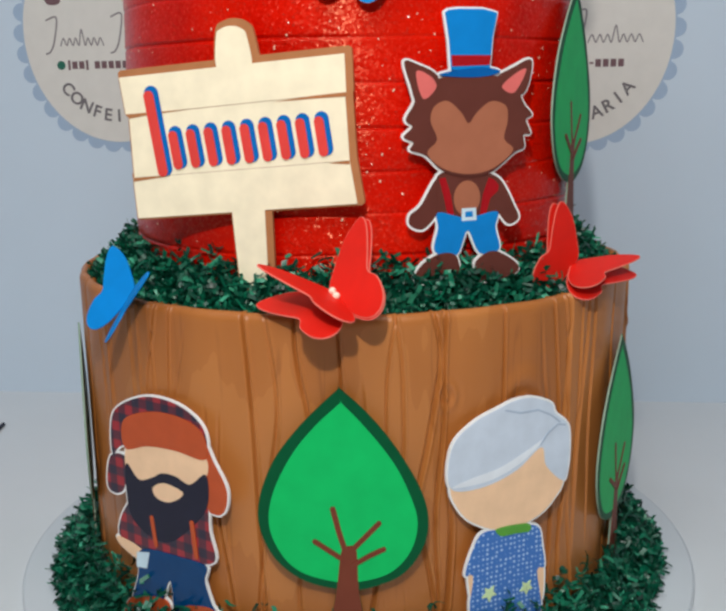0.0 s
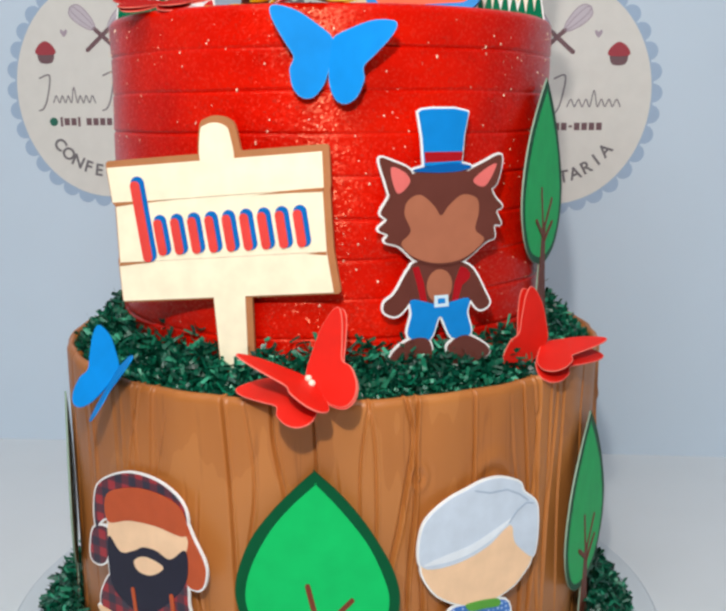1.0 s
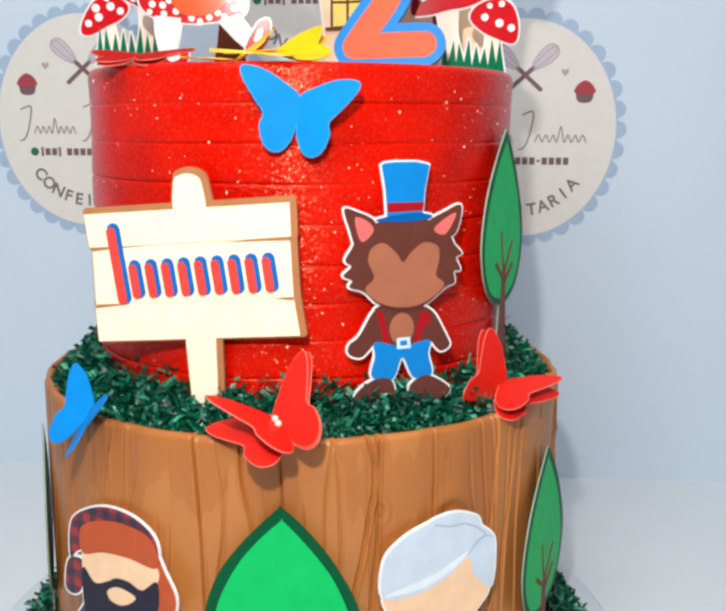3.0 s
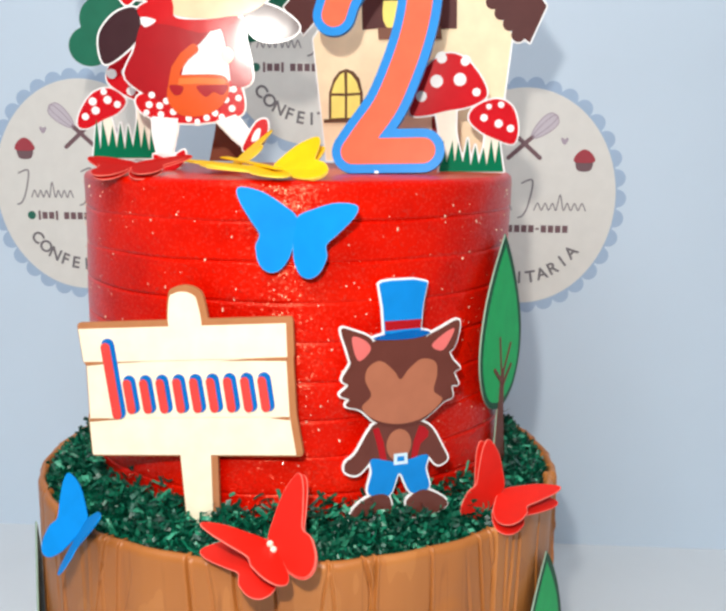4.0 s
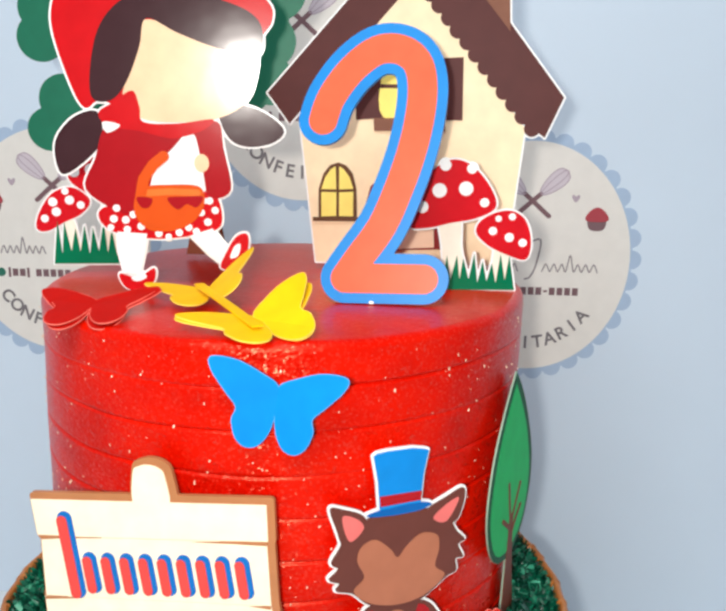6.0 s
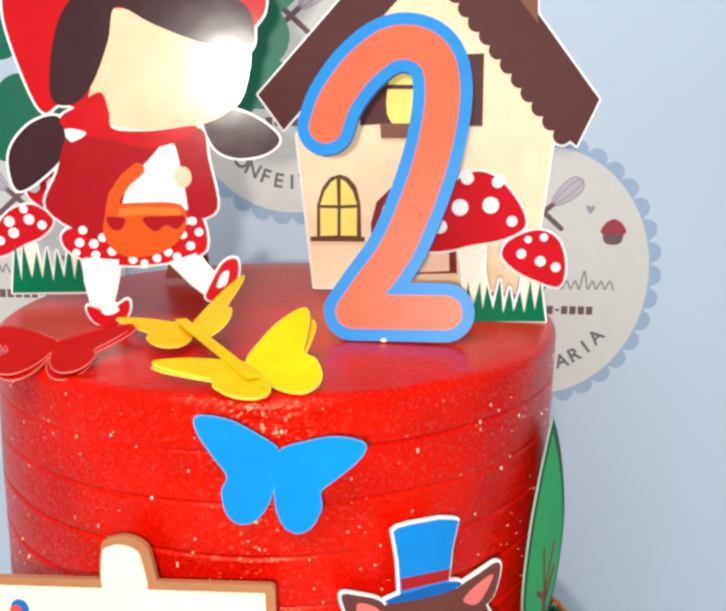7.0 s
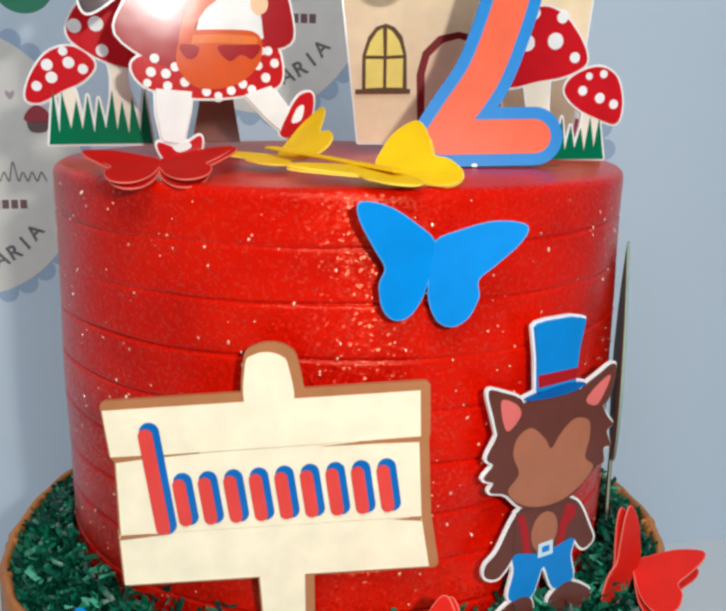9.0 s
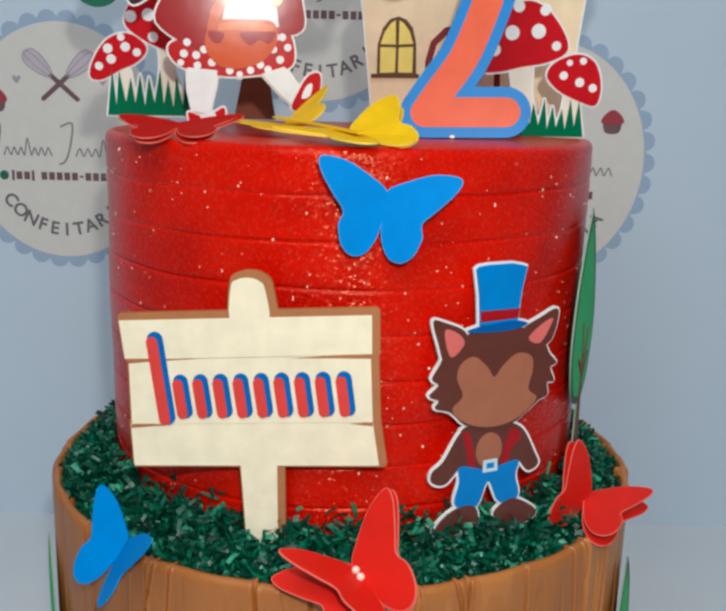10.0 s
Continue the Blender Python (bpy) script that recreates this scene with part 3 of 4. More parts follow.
# ---- card toppers on top of the cake ----
girl = Cutout()
girl.add("hood", "hood_red", "smooth", [(-45.5, 120), (-43, 135), (-34.5, 148), (-15.5, 156.5), (10.5, 155), (34.5, 145), (50.5, 132.5), (52, 124), (47, 116), (43, 99.5), (27, 85.5), (-7.5, 81), (-25, 88.5), (-33, 85), (-39, 96)])
girl.add("pigtail", "hair", "smooth", [(-47.5, 62), (-46.5, 71.5), (-39, 80.5), (-29.5, 84), (-26, 80), (-26.5, 69.5), (-35.5, 60), (-44.5, 55)])
girl.add("pigtail", "hair", "smooth", [(27, 84.5), (35, 87.5), (47.5, 84), (57, 76), (52, 70), (40.5, 68), (31.5, 72)])
girl.add("face", "skin", "smooth", [(-8, 122.5), (9.5, 121), (27.5, 114.5), (44, 110.5), (44.5, 99.5), (39.5, 88), (27, 81), (11, 79), (-7.5, 80.5), (-15.5, 88.5), (-14, 98.5)])
girl.add("hair", "hair", "smooth", [(-30, 90.5), (-28.5, 109.5), (-22.5, 124.5), (-10, 134.5), (10, 137), (32.5, 132), (44.5, 126), (48, 117.5), (45, 109), (27.5, 112), (9.5, 118.5), (-4, 124.5), (-7.5, 112), (-14, 96.5), (-21.5, 88.5)])
girl.add("skirt", "hood_red", "smooth", [(-27.5, 39.5), (-11, 43), (8, 46.5), (24, 46.5), (27.5, 32.5), (19, 27.5), (-2, 25), (-20.5, 27.5), (-28.5, 33)])
girl.add("blouse", "white", "flat", [(-4.7, 69.2), (0, 67), (3.2, 65.2), (8, 67.5), (10, 72), (11.7, 76), (16, 76), (18.4, 68), (20, 58), (19.5, 46), (-7, 46), (-6, 60)])
girl.add("cape", "cape_red", "smooth", [(-25.5, 75), (-18.5, 79), (-0.5, 77), (13, 77.5), (3.5, 65), (-2, 61.5), (-5.5, 49), (-11, 39.5), (-17, 36.5), (-34.5, 48), (-29.5, 62.5)])
girl.add("cape", "cape_red", "smooth", [(13, 77), (26.5, 79.5), (29, 67.5), (32, 48), (22, 44.5), (19.5, 55.5), (16.5, 72)])
girl.add("bow", "hood_red", "smooth", [(-20.5, 87.5), (-11.5, 93), (-8.5, 85.5), (-7, 79), (8.5, 78.5), (24.5, 80.5), (20, 75.5), (8.5, 72), (2.5, 72), (-9.5, 75), (-23, 77), (-27, 83)])
girl.add("hand", "skin", "spots", [(18.8, 60.5, 3.4, 4.2)])
girl.add("collar", "white", "smooth", [(-25, 79), (-17.5, 77.5), (-23.5, 74)])
girl.add("dots", "white", "spots", [(-22.5, 34.5, 1.8, 1.8), (-17, 34, 1.8, 1.8), (-10, 31, 1.8, 1.8), (-21, 39.5, 1.7, 1.7), (-2, 27.5, 1.7, 1.7), (7.5, 28, 1.7, 1.7), (15.5, 28.5, 1.7, 1.7), (21, 33, 1.8, 1.8), (24.5, 38.5, 1.7, 1.7), (22, 43, 1.7, 1.7), (-13.5, 36.5, 1.7, 1.7), (-6, 34.5, 1.7, 1.7), (-16.5, 29.5, 1.7, 1.7), (-24, 30.5, 1.5, 1.5), (2.5, 26, 1.5, 1.5), (12, 30.5, 1.7, 1.7), (18, 37.5, 1.7, 1.7), (19.5, 43, 1.5, 1.5)])
girl.add("basket", "basket", "smooth", [(-12, 45.5), (-8.5, 49.5), (4, 50.5), (16.5, 50), (19.8, 45), (18, 37.5), (11, 31), (1, 28.5), (-7.5, 30), (-12.8, 37)])
girl.add("basket_rim", "basket_light", "stroke 3.2", [(-9, 46.5), (4, 47.3), (16.5, 46.8)])
girl.add("handle", "basket", "stroke 5", [(-9.5, 46), (-8, 53), (-3.5, 59.5), (1.5, 63.5)])
girl.add("cloth", "cape_red", "smooth", [(-11.5, 44.6), (-4.5, 44), (-6, 40), (-9.5, 40)])
girl.add("cloth", "cape_red", "smooth", [(2.5, 44.2), (10, 45), (19, 45), (16, 40), (11.5, 41.5), (7, 39)])
girl.add("leg", "white", "flat", [(-21, 28.5), (-7.5, 27.5), (-8.5, 20), (-11.5, 8), (-19, 9), (-21, 19)])
girl.add("leg", "white", "flat", [(12.5, 26.5), (23, 30), (27.5, 24), (34, 15.5), (29.5, 10.5), (21.5, 17)])
girl.add("shoe", "hood_red", "smooth", [(-21, 8.5), (-13, 6.5), (-5, 11), (-5, 5), (-11, 0), (-18.5, 2)])
girl.add("shoe", "hood_red", "smooth", [(26.5, 11.5), (30, 20), (34.5, 26.5), (39.5, 27), (39, 18.5), (33, 10.8)])
girl.add("strap", "white", "smooth", [(31, 16), (33.2, 21.5), (36, 22.5), (34.8, 17)])
girl.add("strap", "white", "smooth", [(-15.5, 6.8), (-10, 8.8), (-8.5, 6.6), (-13, 4.8)])
girl.figure("paper_figure", pose(-0.04, 0.537, TOP_Z, 0, 0, 8), "laminated cardboard cutout figure in a red hooded cape", "cutout")

tree_top = Cutout()
tree_top.add("crown", "topper_green", "spots", [(-85.5, 120, 12.9, 12.9), (-82, 135.5, 14.9, 14.3), (-68, 151, 20, 20), (-83, 71.5, 12.9, 12), (-75, 87.5, 13.7, 13.7), (-47, 118, 28.6, 30), (-41, 169, 25.7, 24.3), (-9.5, 177, 27.2, 25.7), (22, 167.5, 25.7, 24.3), (40, 145, 17.2, 15.7), (34.5, 119.5, 17.2, 15.7), (37.5, 98.5, 14.3, 12.9), (16, 106, 25.7, 22.9), (-15.5, 136.5, 54.3, 51.5), (-35.5, 95, 31.5, 20), (-53, 99, 20, 27), (-66, 132, 22, 16), (14, 128, 34, 40), (8, 96, 30, 22)])
tree_top.add("trunk", "bark_card", "flat", [(-11, 2.5), (-7, 21.5), (-4.5, 44), (9, 44.5), (9, 21.5), (12, 2.5)])
tree_top.topper("tree_topper", pose(-0.04, 0.622, TOP_Z, 0, 0, 4), "dark green cardboard tree topper with brown trunk", "topper", "topper_green", 0.0)

house = Cutout()
house.add("wall", "house_cream", "flat", [(-50, 4.5), (-58, 74.5), (-3.5, 149.5), (2.5, 149.5), (57, 76.5), (50, 6)])
house.add("roof", "roof", "flat", [(-75.5, 92.5), (5, 181), (75.5, 92), (67, 72), (61, 76.5), (1.5, 149.5), (-64, 77)])
house.add("roof_trim", "roof", "spots", [(60.5, 76.5, 4.1, 4.1), (55.5, 82.5, 4.1, 4.1), (50.5, 88.5, 4.1, 4.1), (45.5, 94.5, 4.1, 4.1), (41, 100.5, 4.1, 4.1), (36, 106.5, 4.1, 4.1), (31, 112.5, 4.1, 4.1), (26.5, 118.5, 4.1, 4.1), (21.5, 124, 4.1, 4.1), (17, 130, 4.1, 4.1), (12, 136, 4.1, 4.1), (7.5, 141.5, 4.1, 4.1)])
house.add("chimney", "roof_light", "flat", [(29, 161), (45.5, 161), (47.5, 123.5), (29.5, 145)])
house.add("shutter", "roof", "flat", [(-30, 108), (-17, 108.5), (-16.5, 80.5), (-29, 79.5)])
house.add("shutter", "roof", "flat", [(13.5, 110.5), (25, 111), (25.5, 80), (14.5, 80)])
house.add("window_frame", "roof", "smooth", [(-18, 78.5), (-18.5, 106), (-13, 119.5), (-2.5, 124.5), (8.5, 120), (14, 106.5), (15, 79)])
house.add("pane", "lamp_yellow", "smooth", [(-15, 81), (-15.5, 105), (-10, 116), (-2, 120), (6, 116), (11, 105.5), (12, 81.5)])
house.add("mullion", "roof", "stroke 1.9", [(-1, 79), (-2, 120)])
house.add("mullion", "roof", "stroke 1.9", [(-17, 96.5), (13, 96.5)])
house.add("sill", "roof_light", "flat", [(-20, 80.5), (16.5, 81), (17, 74.5), (-19.5, 74)])
house.add("window_frame", "window_brown", "flat", [(-48.5, 27.5), (-48.5, 43.5), (-46, 51.5), (-42.5, 56), (-38, 57.5), (-34, 56), (-30.5, 52), (-28.5, 44), (-28, 28)])
house.add("pane", "lamp_yellow", "flat", [(-47, 29), (-47, 42), (-39, 42), (-39, 29.5)])
house.add("pane", "lamp_yellow", "flat", [(-37.5, 29.5), (-37.5, 42), (-30, 42.5), (-30, 29.5)])
house.add("pane", "lamp_yellow", "flat", [(-47, 43.5), (-45, 49.5), (-42, 54), (-39.5, 55.5), (-39, 43.5)])
house.add("pane", "lamp_yellow", "flat", [(-37.5, 43.5), (-37.5, 55.5), (-35, 54), (-32, 50), (-30, 44)])
house.add("sill", "window_brown", "flat", [(-51.5, 28.5), (-26.5, 29), (-26.5, 27), (-51.5, 26.5)])
house.add("door_frame", "door_red", "flat", [(-22.5, 11.5), (-23.5, 35.5), (-21, 45.5), (-14, 52.5), (-5, 54.5), (4, 52.5), (12, 46), (15, 36), (16.5, 13.5)])
house.add("door_leaf", "door_pink", "flat", [(-19.5, 12), (-20, 35.5), (-18, 43.5), (-12, 49.5), (-5, 51.5), (2.5, 49.5), (9.5, 44), (12, 36), (13, 14.5)])
house.topper("house_topper", pose(0.0755, 0.594, TOP_Z, 0, 0, -4), "cream cardboard house topper with brown roof", "topper")

mush_r = Cutout()
mush_r.add("stem", "stem", "smooth", [(-18.5, 36), (-9, 36), (-8, 22), (-5.5, 8.5), (-9, 5), (-15, 5), (-17, 21.5)])
mush_r.add("stem", "stem", "smooth", [(9, 22), (15.5, 22), (15, 12.5), (13.5, 4.5), (9, 5), (7.5, 12.5)])
mush_r.add("cap", "cap_red", "smooth", [(-33, 31.5), (-30.5, 45.5), (-24, 56.5), (-14, 63), (-4, 60.5), (5, 50.5), (8, 41), (-1, 35.5), (-13.5, 33), (-24, 30.5)])
mush_r.add("cap", "cap_red", "smooth", [(-1, 29), (2.5, 35.5), (13.5, 39.5), (22, 35.5), (25.5, 25), (23.5, 16), (14.5, 18), (5, 22.5)])
mush_r.add("spots", "white", "spots", [(-19, 48.5, 3.4, 3.4), (-6.5, 49.5, 3.4, 3.4), (-16.5, 60.5, 2.7, 2.7), (-4, 59, 2.4, 2.4), (2.5, 43, 2.2, 2.2), (-27, 40.5, 2.9, 2.9), (7, 29.5, 2, 2), (15, 26.5, 2.2, 2.2), (16, 36.5, 1.7, 1.7), (21.5, 24, 2, 2), (9.5, 35.5, 1.5, 1.5)])
mush_r.add("grass", "grass_print", "flat", [(-16.5, 0.5), (-14.5, 17.5), (-12.5, 5.4), (-9.6, 17.5), (-8.1, 5.7), (-6.6, 16.1), (-3.7, 5.8), (-1.3, 18.4), (0.6, 3.9), (2.8, 15.0), (5.0, 4.9), (7.3, 13.8), (9.4, 4.1), (11.3, 18.4), (13.8, 5.4), (15.5, 17.8), (18.5, 0.8)])
mush_r.topper("mushroom_topper", pose(0.1085, 0.5535, TOP_Z, 0, 0, 2), "cardboard cutout of two red spotted mushrooms in grass", "topper", group="mushroom toppers")

mush_l = Cutout()
mush_l.add("stem", "stem", "smooth", [(3, 28), (8.5, 27.5), (10.5, 18), (12.5, 11.5), (7.5, 8.5), (5, 18)])
mush_l.add("stem", "stem", "smooth", [(22.5, 44), (30, 44.5), (30, 30), (34.5, 13), (29, 9.5), (23, 13), (23.5, 32)])
mush_l.add("cap", "cap_red", "smooth", [(7, 49.5), (10, 59), (19, 67), (30, 70.5), (43.5, 65.5), (47.5, 52.5), (45, 42.5), (36, 36.5), (25, 37.5), (13.5, 43)])
mush_l.add("cap", "cap_red", "smooth", [(-10.5, 23.5), (-8.5, 32), (-1.5, 41.5), (8, 44.5), (15.5, 40.5), (17, 36), (12, 30.5), (4.5, 27), (-5, 22)])
mush_l.add("spots", "white", "spots", [(10, 52.5, 2.8, 2.8), (18.5, 53.5, 3, 3), (20.5, 43, 2.5, 2.5), (30, 56.5, 3, 3), (-1.5, 37, 2.3, 2.3), (0, 32, 2.3, 2.3), (7, 38, 2.3, 2.3), (-6, 28.5, 2, 2), (5, 42.5, 1.8, 1.8), (12.5, 35.5, 2, 2)])
mush_l.add("grass", "grass_print", "flat", [(-2.5, 5), (0.2, 27.4), (1.8, 9.4), (3.5, 26.6), (6.5, 11.4), (9.1, 23.3), (11.1, 11.0), (13.7, 25.0), (15.8, 9.7), (18.0, 23.9), (20.5, 11.4), (23.6, 27.4), (25.1, 10.8), (27.4, 23.1), (29.8, 9.3), (31.4, 24.3), (34.5, 10.2), (36.6, 27.0), (39.5, 5.3)])
mush_l.topper("mushroom_topper", pose(-0.105, 0.572, TOP_Z, 0, 0, 6), "cardboard cutout of red spotted mushrooms behind the caped figure", "topper", group="mushroom toppers")

two = Cutout()
NUMBER = [(-28.8, 82.5), (-25.6, 92.5), (-17, 105), (-5.8, 113.8), (4.8, 114.4), (12.6, 109), (15.6, 98.5), (14.9, 84), (11.8, 68), (6.5, 51), (0, 35), (-9.4, 21), (-15.5, 11.5), (20, 12.5)]
two.add("border", "blue", "stroke 22.5", NUMBER)
two.add("face", "coral", "stroke 13.2", NUMBER)
two.add("glue_dot", "white", "spots", [(-3, 1, 1.2, 0.7)])
two.topper("number_topper", pose(0.0625, 0.5165, TOP_Z + 0.0003, -12, 0, -6), "coral number 2 topper with a thick blue border", "topper", "blue", 0.0, 3.0, skip=("face",))

# ---- cutouts on the tiers ----
wolf = Cutout()
wolf.add("arm", "fur", "smooth", [(-8, -12.5), (-14, -14), (-21, -25), (-26, -29), (-26, -33.5), (-20, -35.5), (-14, -30), (-8, -21.5)])
wolf.add("arm", "fur", "smooth", [(10, -13), (17, -16), (23.5, -27), (26, -33), (21, -35.5), (16, -30), (12.5, -22.5)])
wolf.add("body", "fur", "smooth", [(-11.5, -11.5), (12, -13), (17, -23), (13.5, -32.5), (-11.5, -30.5), (-13.5, -21)])
wolf.add("brace", "cape_red", "flat", [(-12.8, -14), (-9.8, -13.5), (-7.2, -21), (-5.5, -30), (-8.6, -30), (-10.6, -21.5)])
wolf.add("brace", "cape_red", "flat", [(13.6, -15.5), (10.8, -14.5), (8, -22), (6.8, -30.5), (9.8, -30.5), (11.8, -23.5), (15.5, -20.5), (15.8, -18)])
wolf.add("belly", "fur_light", "spots", [(0.5, -23, 6.3, 7.7)])
wolf.add("trousers", "blue", "smooth", [(-13, -28.5), (0.5, -31.5), (15, -29.5), (14.5, -36.5), (16.5, -46.5), (7, -47.5), (1, -37), (-4, -47.5), (-14.5, -45.5), (-13, -35.5)])
wolf.add("buckle", "ice", "flat", [(-2, -27.3), (4.8, -27.3), (5.2, -32.8), (-2, -32.8)])
wolf.add("buckle_hole", "blue", "flat", [(-0.3, -28.8), (3.2, -28.8), (3.4, -31.2), (-0.3, -31.2)])
wolf.add("foot", "fur", "smooth", [(-24, -56.5), (-20, -50.5), (-11.5, -46.5), (-4.5, -48), (-3, -56), (-9, -59), (-19, -59.5)])
wolf.add("foot", "fur", "smooth", [(6, -50.5), (14, -47), (25, -53), (25.5, -57.5), (16, -60.5), (8, -60), (5, -55)])
wolf.add("ear", "fur", "smooth", [(-28.5, 34.5), (-23, 33.5), (-14, 29), (-13, 20.5), (-22, 16.5), (-26, 25.5)])
wolf.add("ear", "fur", "smooth", [(30, 35), (21.5, 32), (13, 27.5), (14, 22), (24, 20), (28.5, 24)])
wolf.add("head", "fur", "smooth", [(-21.5, 23), (-12, 28), (0, 29.5), (13, 28.5), (22.5, 24), (27, 16.5), (31, 12), (28, 10), (30.5, 4), (27, 3.5), (27.5, -2), (23, -4), (12, -12), (0, -13.5), (-11.5, -10.5), (-19, -4), (-26, -1.5), (-24.5, 1.5), (-29, 4), (-25, 8), (-28, 11), (-24.5, 17)])
wolf.add("ear_lining", "pink", "smooth", [(-23.5, 30.5), (-17, 28.5), (-14.5, 24), (-20.5, 19.5)])
wolf.add("ear_lining", "pink", "smooth", [(27.5, 31), (22.5, 29.5), (16, 24), (22, 21.5)])
wolf.add("muzzle", "fur_light", "smooth", [(-17, 10), (-15.5, 16), (-9.5, 18.5), (-3, 13.5), (0.5, 9), (4.5, 13.5), (11, 18), (18, 16), (19, 9.5), (17.5, 2), (22, -3), (12.5, -10.5), (0.5, -12.5), (-11.5, -9.5), (-18.5, -3), (-14, 2.5)])
wolf.add("hat", "blue", "flat", [(-10.5, 54), (-9, 55), (-4.5, 55.5), (1, 55.5), (6.5, 55.5), (11.5, 54.5), (13, 54), (11, 44), (10, 31.5), (-7.5, 31), (-8.5, 43)])
wolf.add("brim", "deep_blue", "smooth", [(-13, 29), (-5, 31), (7, 32), (15, 30.5), (9.5, 28.5), (-1.5, 28)])
wolf.add("hat_band", "cape_red", "flat", [(-8, 37), (10.5, 37), (10, 33), (-7.5, 32.5)])
wolf.figure("paper_figure", pose(0.074, 0.457, 0.284, 0, 0, 24), "brown cardboard cutout figure with a blue top hat and trousers", "cutout")

jack = Cutout()
jack.add("flap", "plaid", "smooth", [(-33.5, 20.5), (-23, 22.5), (-23.5, 12), (-26.5, 4.5), (-32.5, 2), (-37, 5.5)])
jack.add("hat", "plaid", "smooth", [(-31, 38), (-25, 47), (-8, 54.5), (9.5, 55), (22.5, 50.5), (28.5, 43.5), (27, 34.5), (10.5, 35.5), (-23, 28.5), (-31.5, 22)])
jack.add("flap", "rust", "smooth", [(26, 41), (32.5, 31.5), (39, 20.5), (37.5, 10.5), (32, 7), (26.5, 11.5)])
jack.add("shirt", "plaid", "smooth", [(-21, 1), (1.5, 2), (25, 12.5), (27.5, -2.5), (29.5, -16.5), (11.5, -21), (-12.5, -23), (-31.5, -19)])
jack.add("face", "skin", "smooth", [(-21, 29), (-4.5, 33.5), (26.5, 33.5), (26.5, 21.5), (14, 9.5), (-7, 5.5), (-22, 12.5)])
jack.add("beard", "navy", "smooth", [(-23, 19), (-15, 13), (-6, 16), (0.5, 19.5), (9, 20), (17.5, 18), (27.5, 25), (28, 12), (21.5, 1.5), (6.5, -12), (-3, -15.5), (-14.5, -13), (-23, -4.5)])
jack.add("mouth", "skin", "smooth", [(-6, 11), (1.5, 15), (12.5, 13.5), (11, 10), (3.5, 6), (-4, 6.5)])
jack.add("brim", "rust", "smooth", [(-22, 41), (-3, 48.5), (17, 48.5), (27.5, 43), (27.5, 32), (10, 32.5), (-7.5, 31), (-22.5, 27)])
jack.add("arm", "skin", "smooth", [(-33, -20.5), (-21.5, -21.5), (-14.5, -25), (-18.5, -29), (-30, -25)])
jack.add("trousers", "denim", "smooth", [(-16.5, -23), (11.5, -19.5), (24.5, -20), (23, -28), (26, -37.5), (28, -45), (5, -54), (1.5, -34), (-5, -47.5), (-8, -57.5), (-28.5, -63.5), (-20, -37.5)])
jack.add("brace", "rust", "stroke 2.3", [(-8, -4.5), (-6.5, -18)])
jack.add("brace", "rust", "stroke 2.5", [(17.5, -0.5), (19, -16.5)])
jack.add("pocket", "ice", "flat", [(-19.5, -25), (-11, -23), (-13.5, -32), (-20.5, -33)])
jack.add("boot", "rust", "smooth", [(-27.5, -52.5), (-11.5, -46), (-1, -46.5), (-2, -58), (-30.5, -68)])
jack.add("boot", "rust", "smooth", [(7, -46.5), (18.5, -41.5), (28.5, -41), (31.5, -49), (6, -58)])
jack.figure("paper_figure", pose(-0.0622, 0.4335, 0.12, 0, 0, -28), "cardboard cutout figure with plaid shirt and rust cap", "cutout")

gran = Cutout()
gran.add("arm", "skin", "smooth", [(-21.5, -22.5), (-17, -25), (-17, -36.5), (-20, -35.5)])
gran.add("arm", "skin", "smooth", [(15, -29.5), (19, -30), (19, -46), (15.5, -45)])
gran.add("dress", "dress_blue", "smooth", [(-14, -5.5), (-0.5, -7), (14.5, -8.5), (18, -20), (19.5, -30), (15.5, -31.5), (18, -53), (3.5, -54), (-19, -46.5), (-19, -26), (-23, -24), (-19.5, -13)])
gran.add("face", "skin", "smooth", [(-31, 18), (-28.5, 24), (-11, 24.5), (8.5, 32), (21, 25), (28, 11.5), (23.5, 3), (16, -3), (2, -7), (-10, -4.5), (-22, 2.5), (-28.5, 11)])
gran.add("hair", "silver", "smooth", [(-31.5, 20), (-32, 31), (-28.5, 40.5), (-18.5, 47.5), (-8, 51), (0.5, 53.5), (10, 53.5), (20, 49.5), (22.5, 44.5), (29.5, 38), (31, 28), (30.5, 16.5), (28, 11), (18.5, 20), (15.5, 29.5), (3.5, 21.5), (-10.5, 17), (-24.5, 16.5)])
gran.add("hair_shine", "silver_light", "smooth", [(-30, 19.5), (-24.5, 18.5), (-10.5, 19), (3.5, 23.5), (14, 30.5), (16, 33), (8, 29.5), (-6, 24), (-20, 21.8)])
gran.add("bun_line", "silver_dark", "stroke 0.9", [(-4, 50), (4, 47.5), (13, 47.5), (20, 44), (25, 40)])
gran.add("bun_line", "silver_dark", "stroke 0.8", [(15, 31), (19, 36), (24, 39), (28, 38)])
gran.add("collar", "leaf", "smooth", [(-7, -5), (9, -6), (10.5, -10), (2.5, -9.5), (-5, -9)])
for u, v, size in ((-10.5, -36, 4.2), (9.5, -38, 3.9)):
    gran.add("flower", "mint", "flat", [(u + size * (1 if k % 2 else 0.5) * math.cos(k * math.pi / 5 + 0.3), v + size * (1 if k % 2 else 0.5) * math.sin(k * math.pi / 5 + 0.3)) for k in range(10)])
gran.figure("paper_figure", pose(0.0951, 0.4365, 0.122, 0, 0, 30), "cardboard cutout figure with silver hair and dotted blue dress", "cutout")

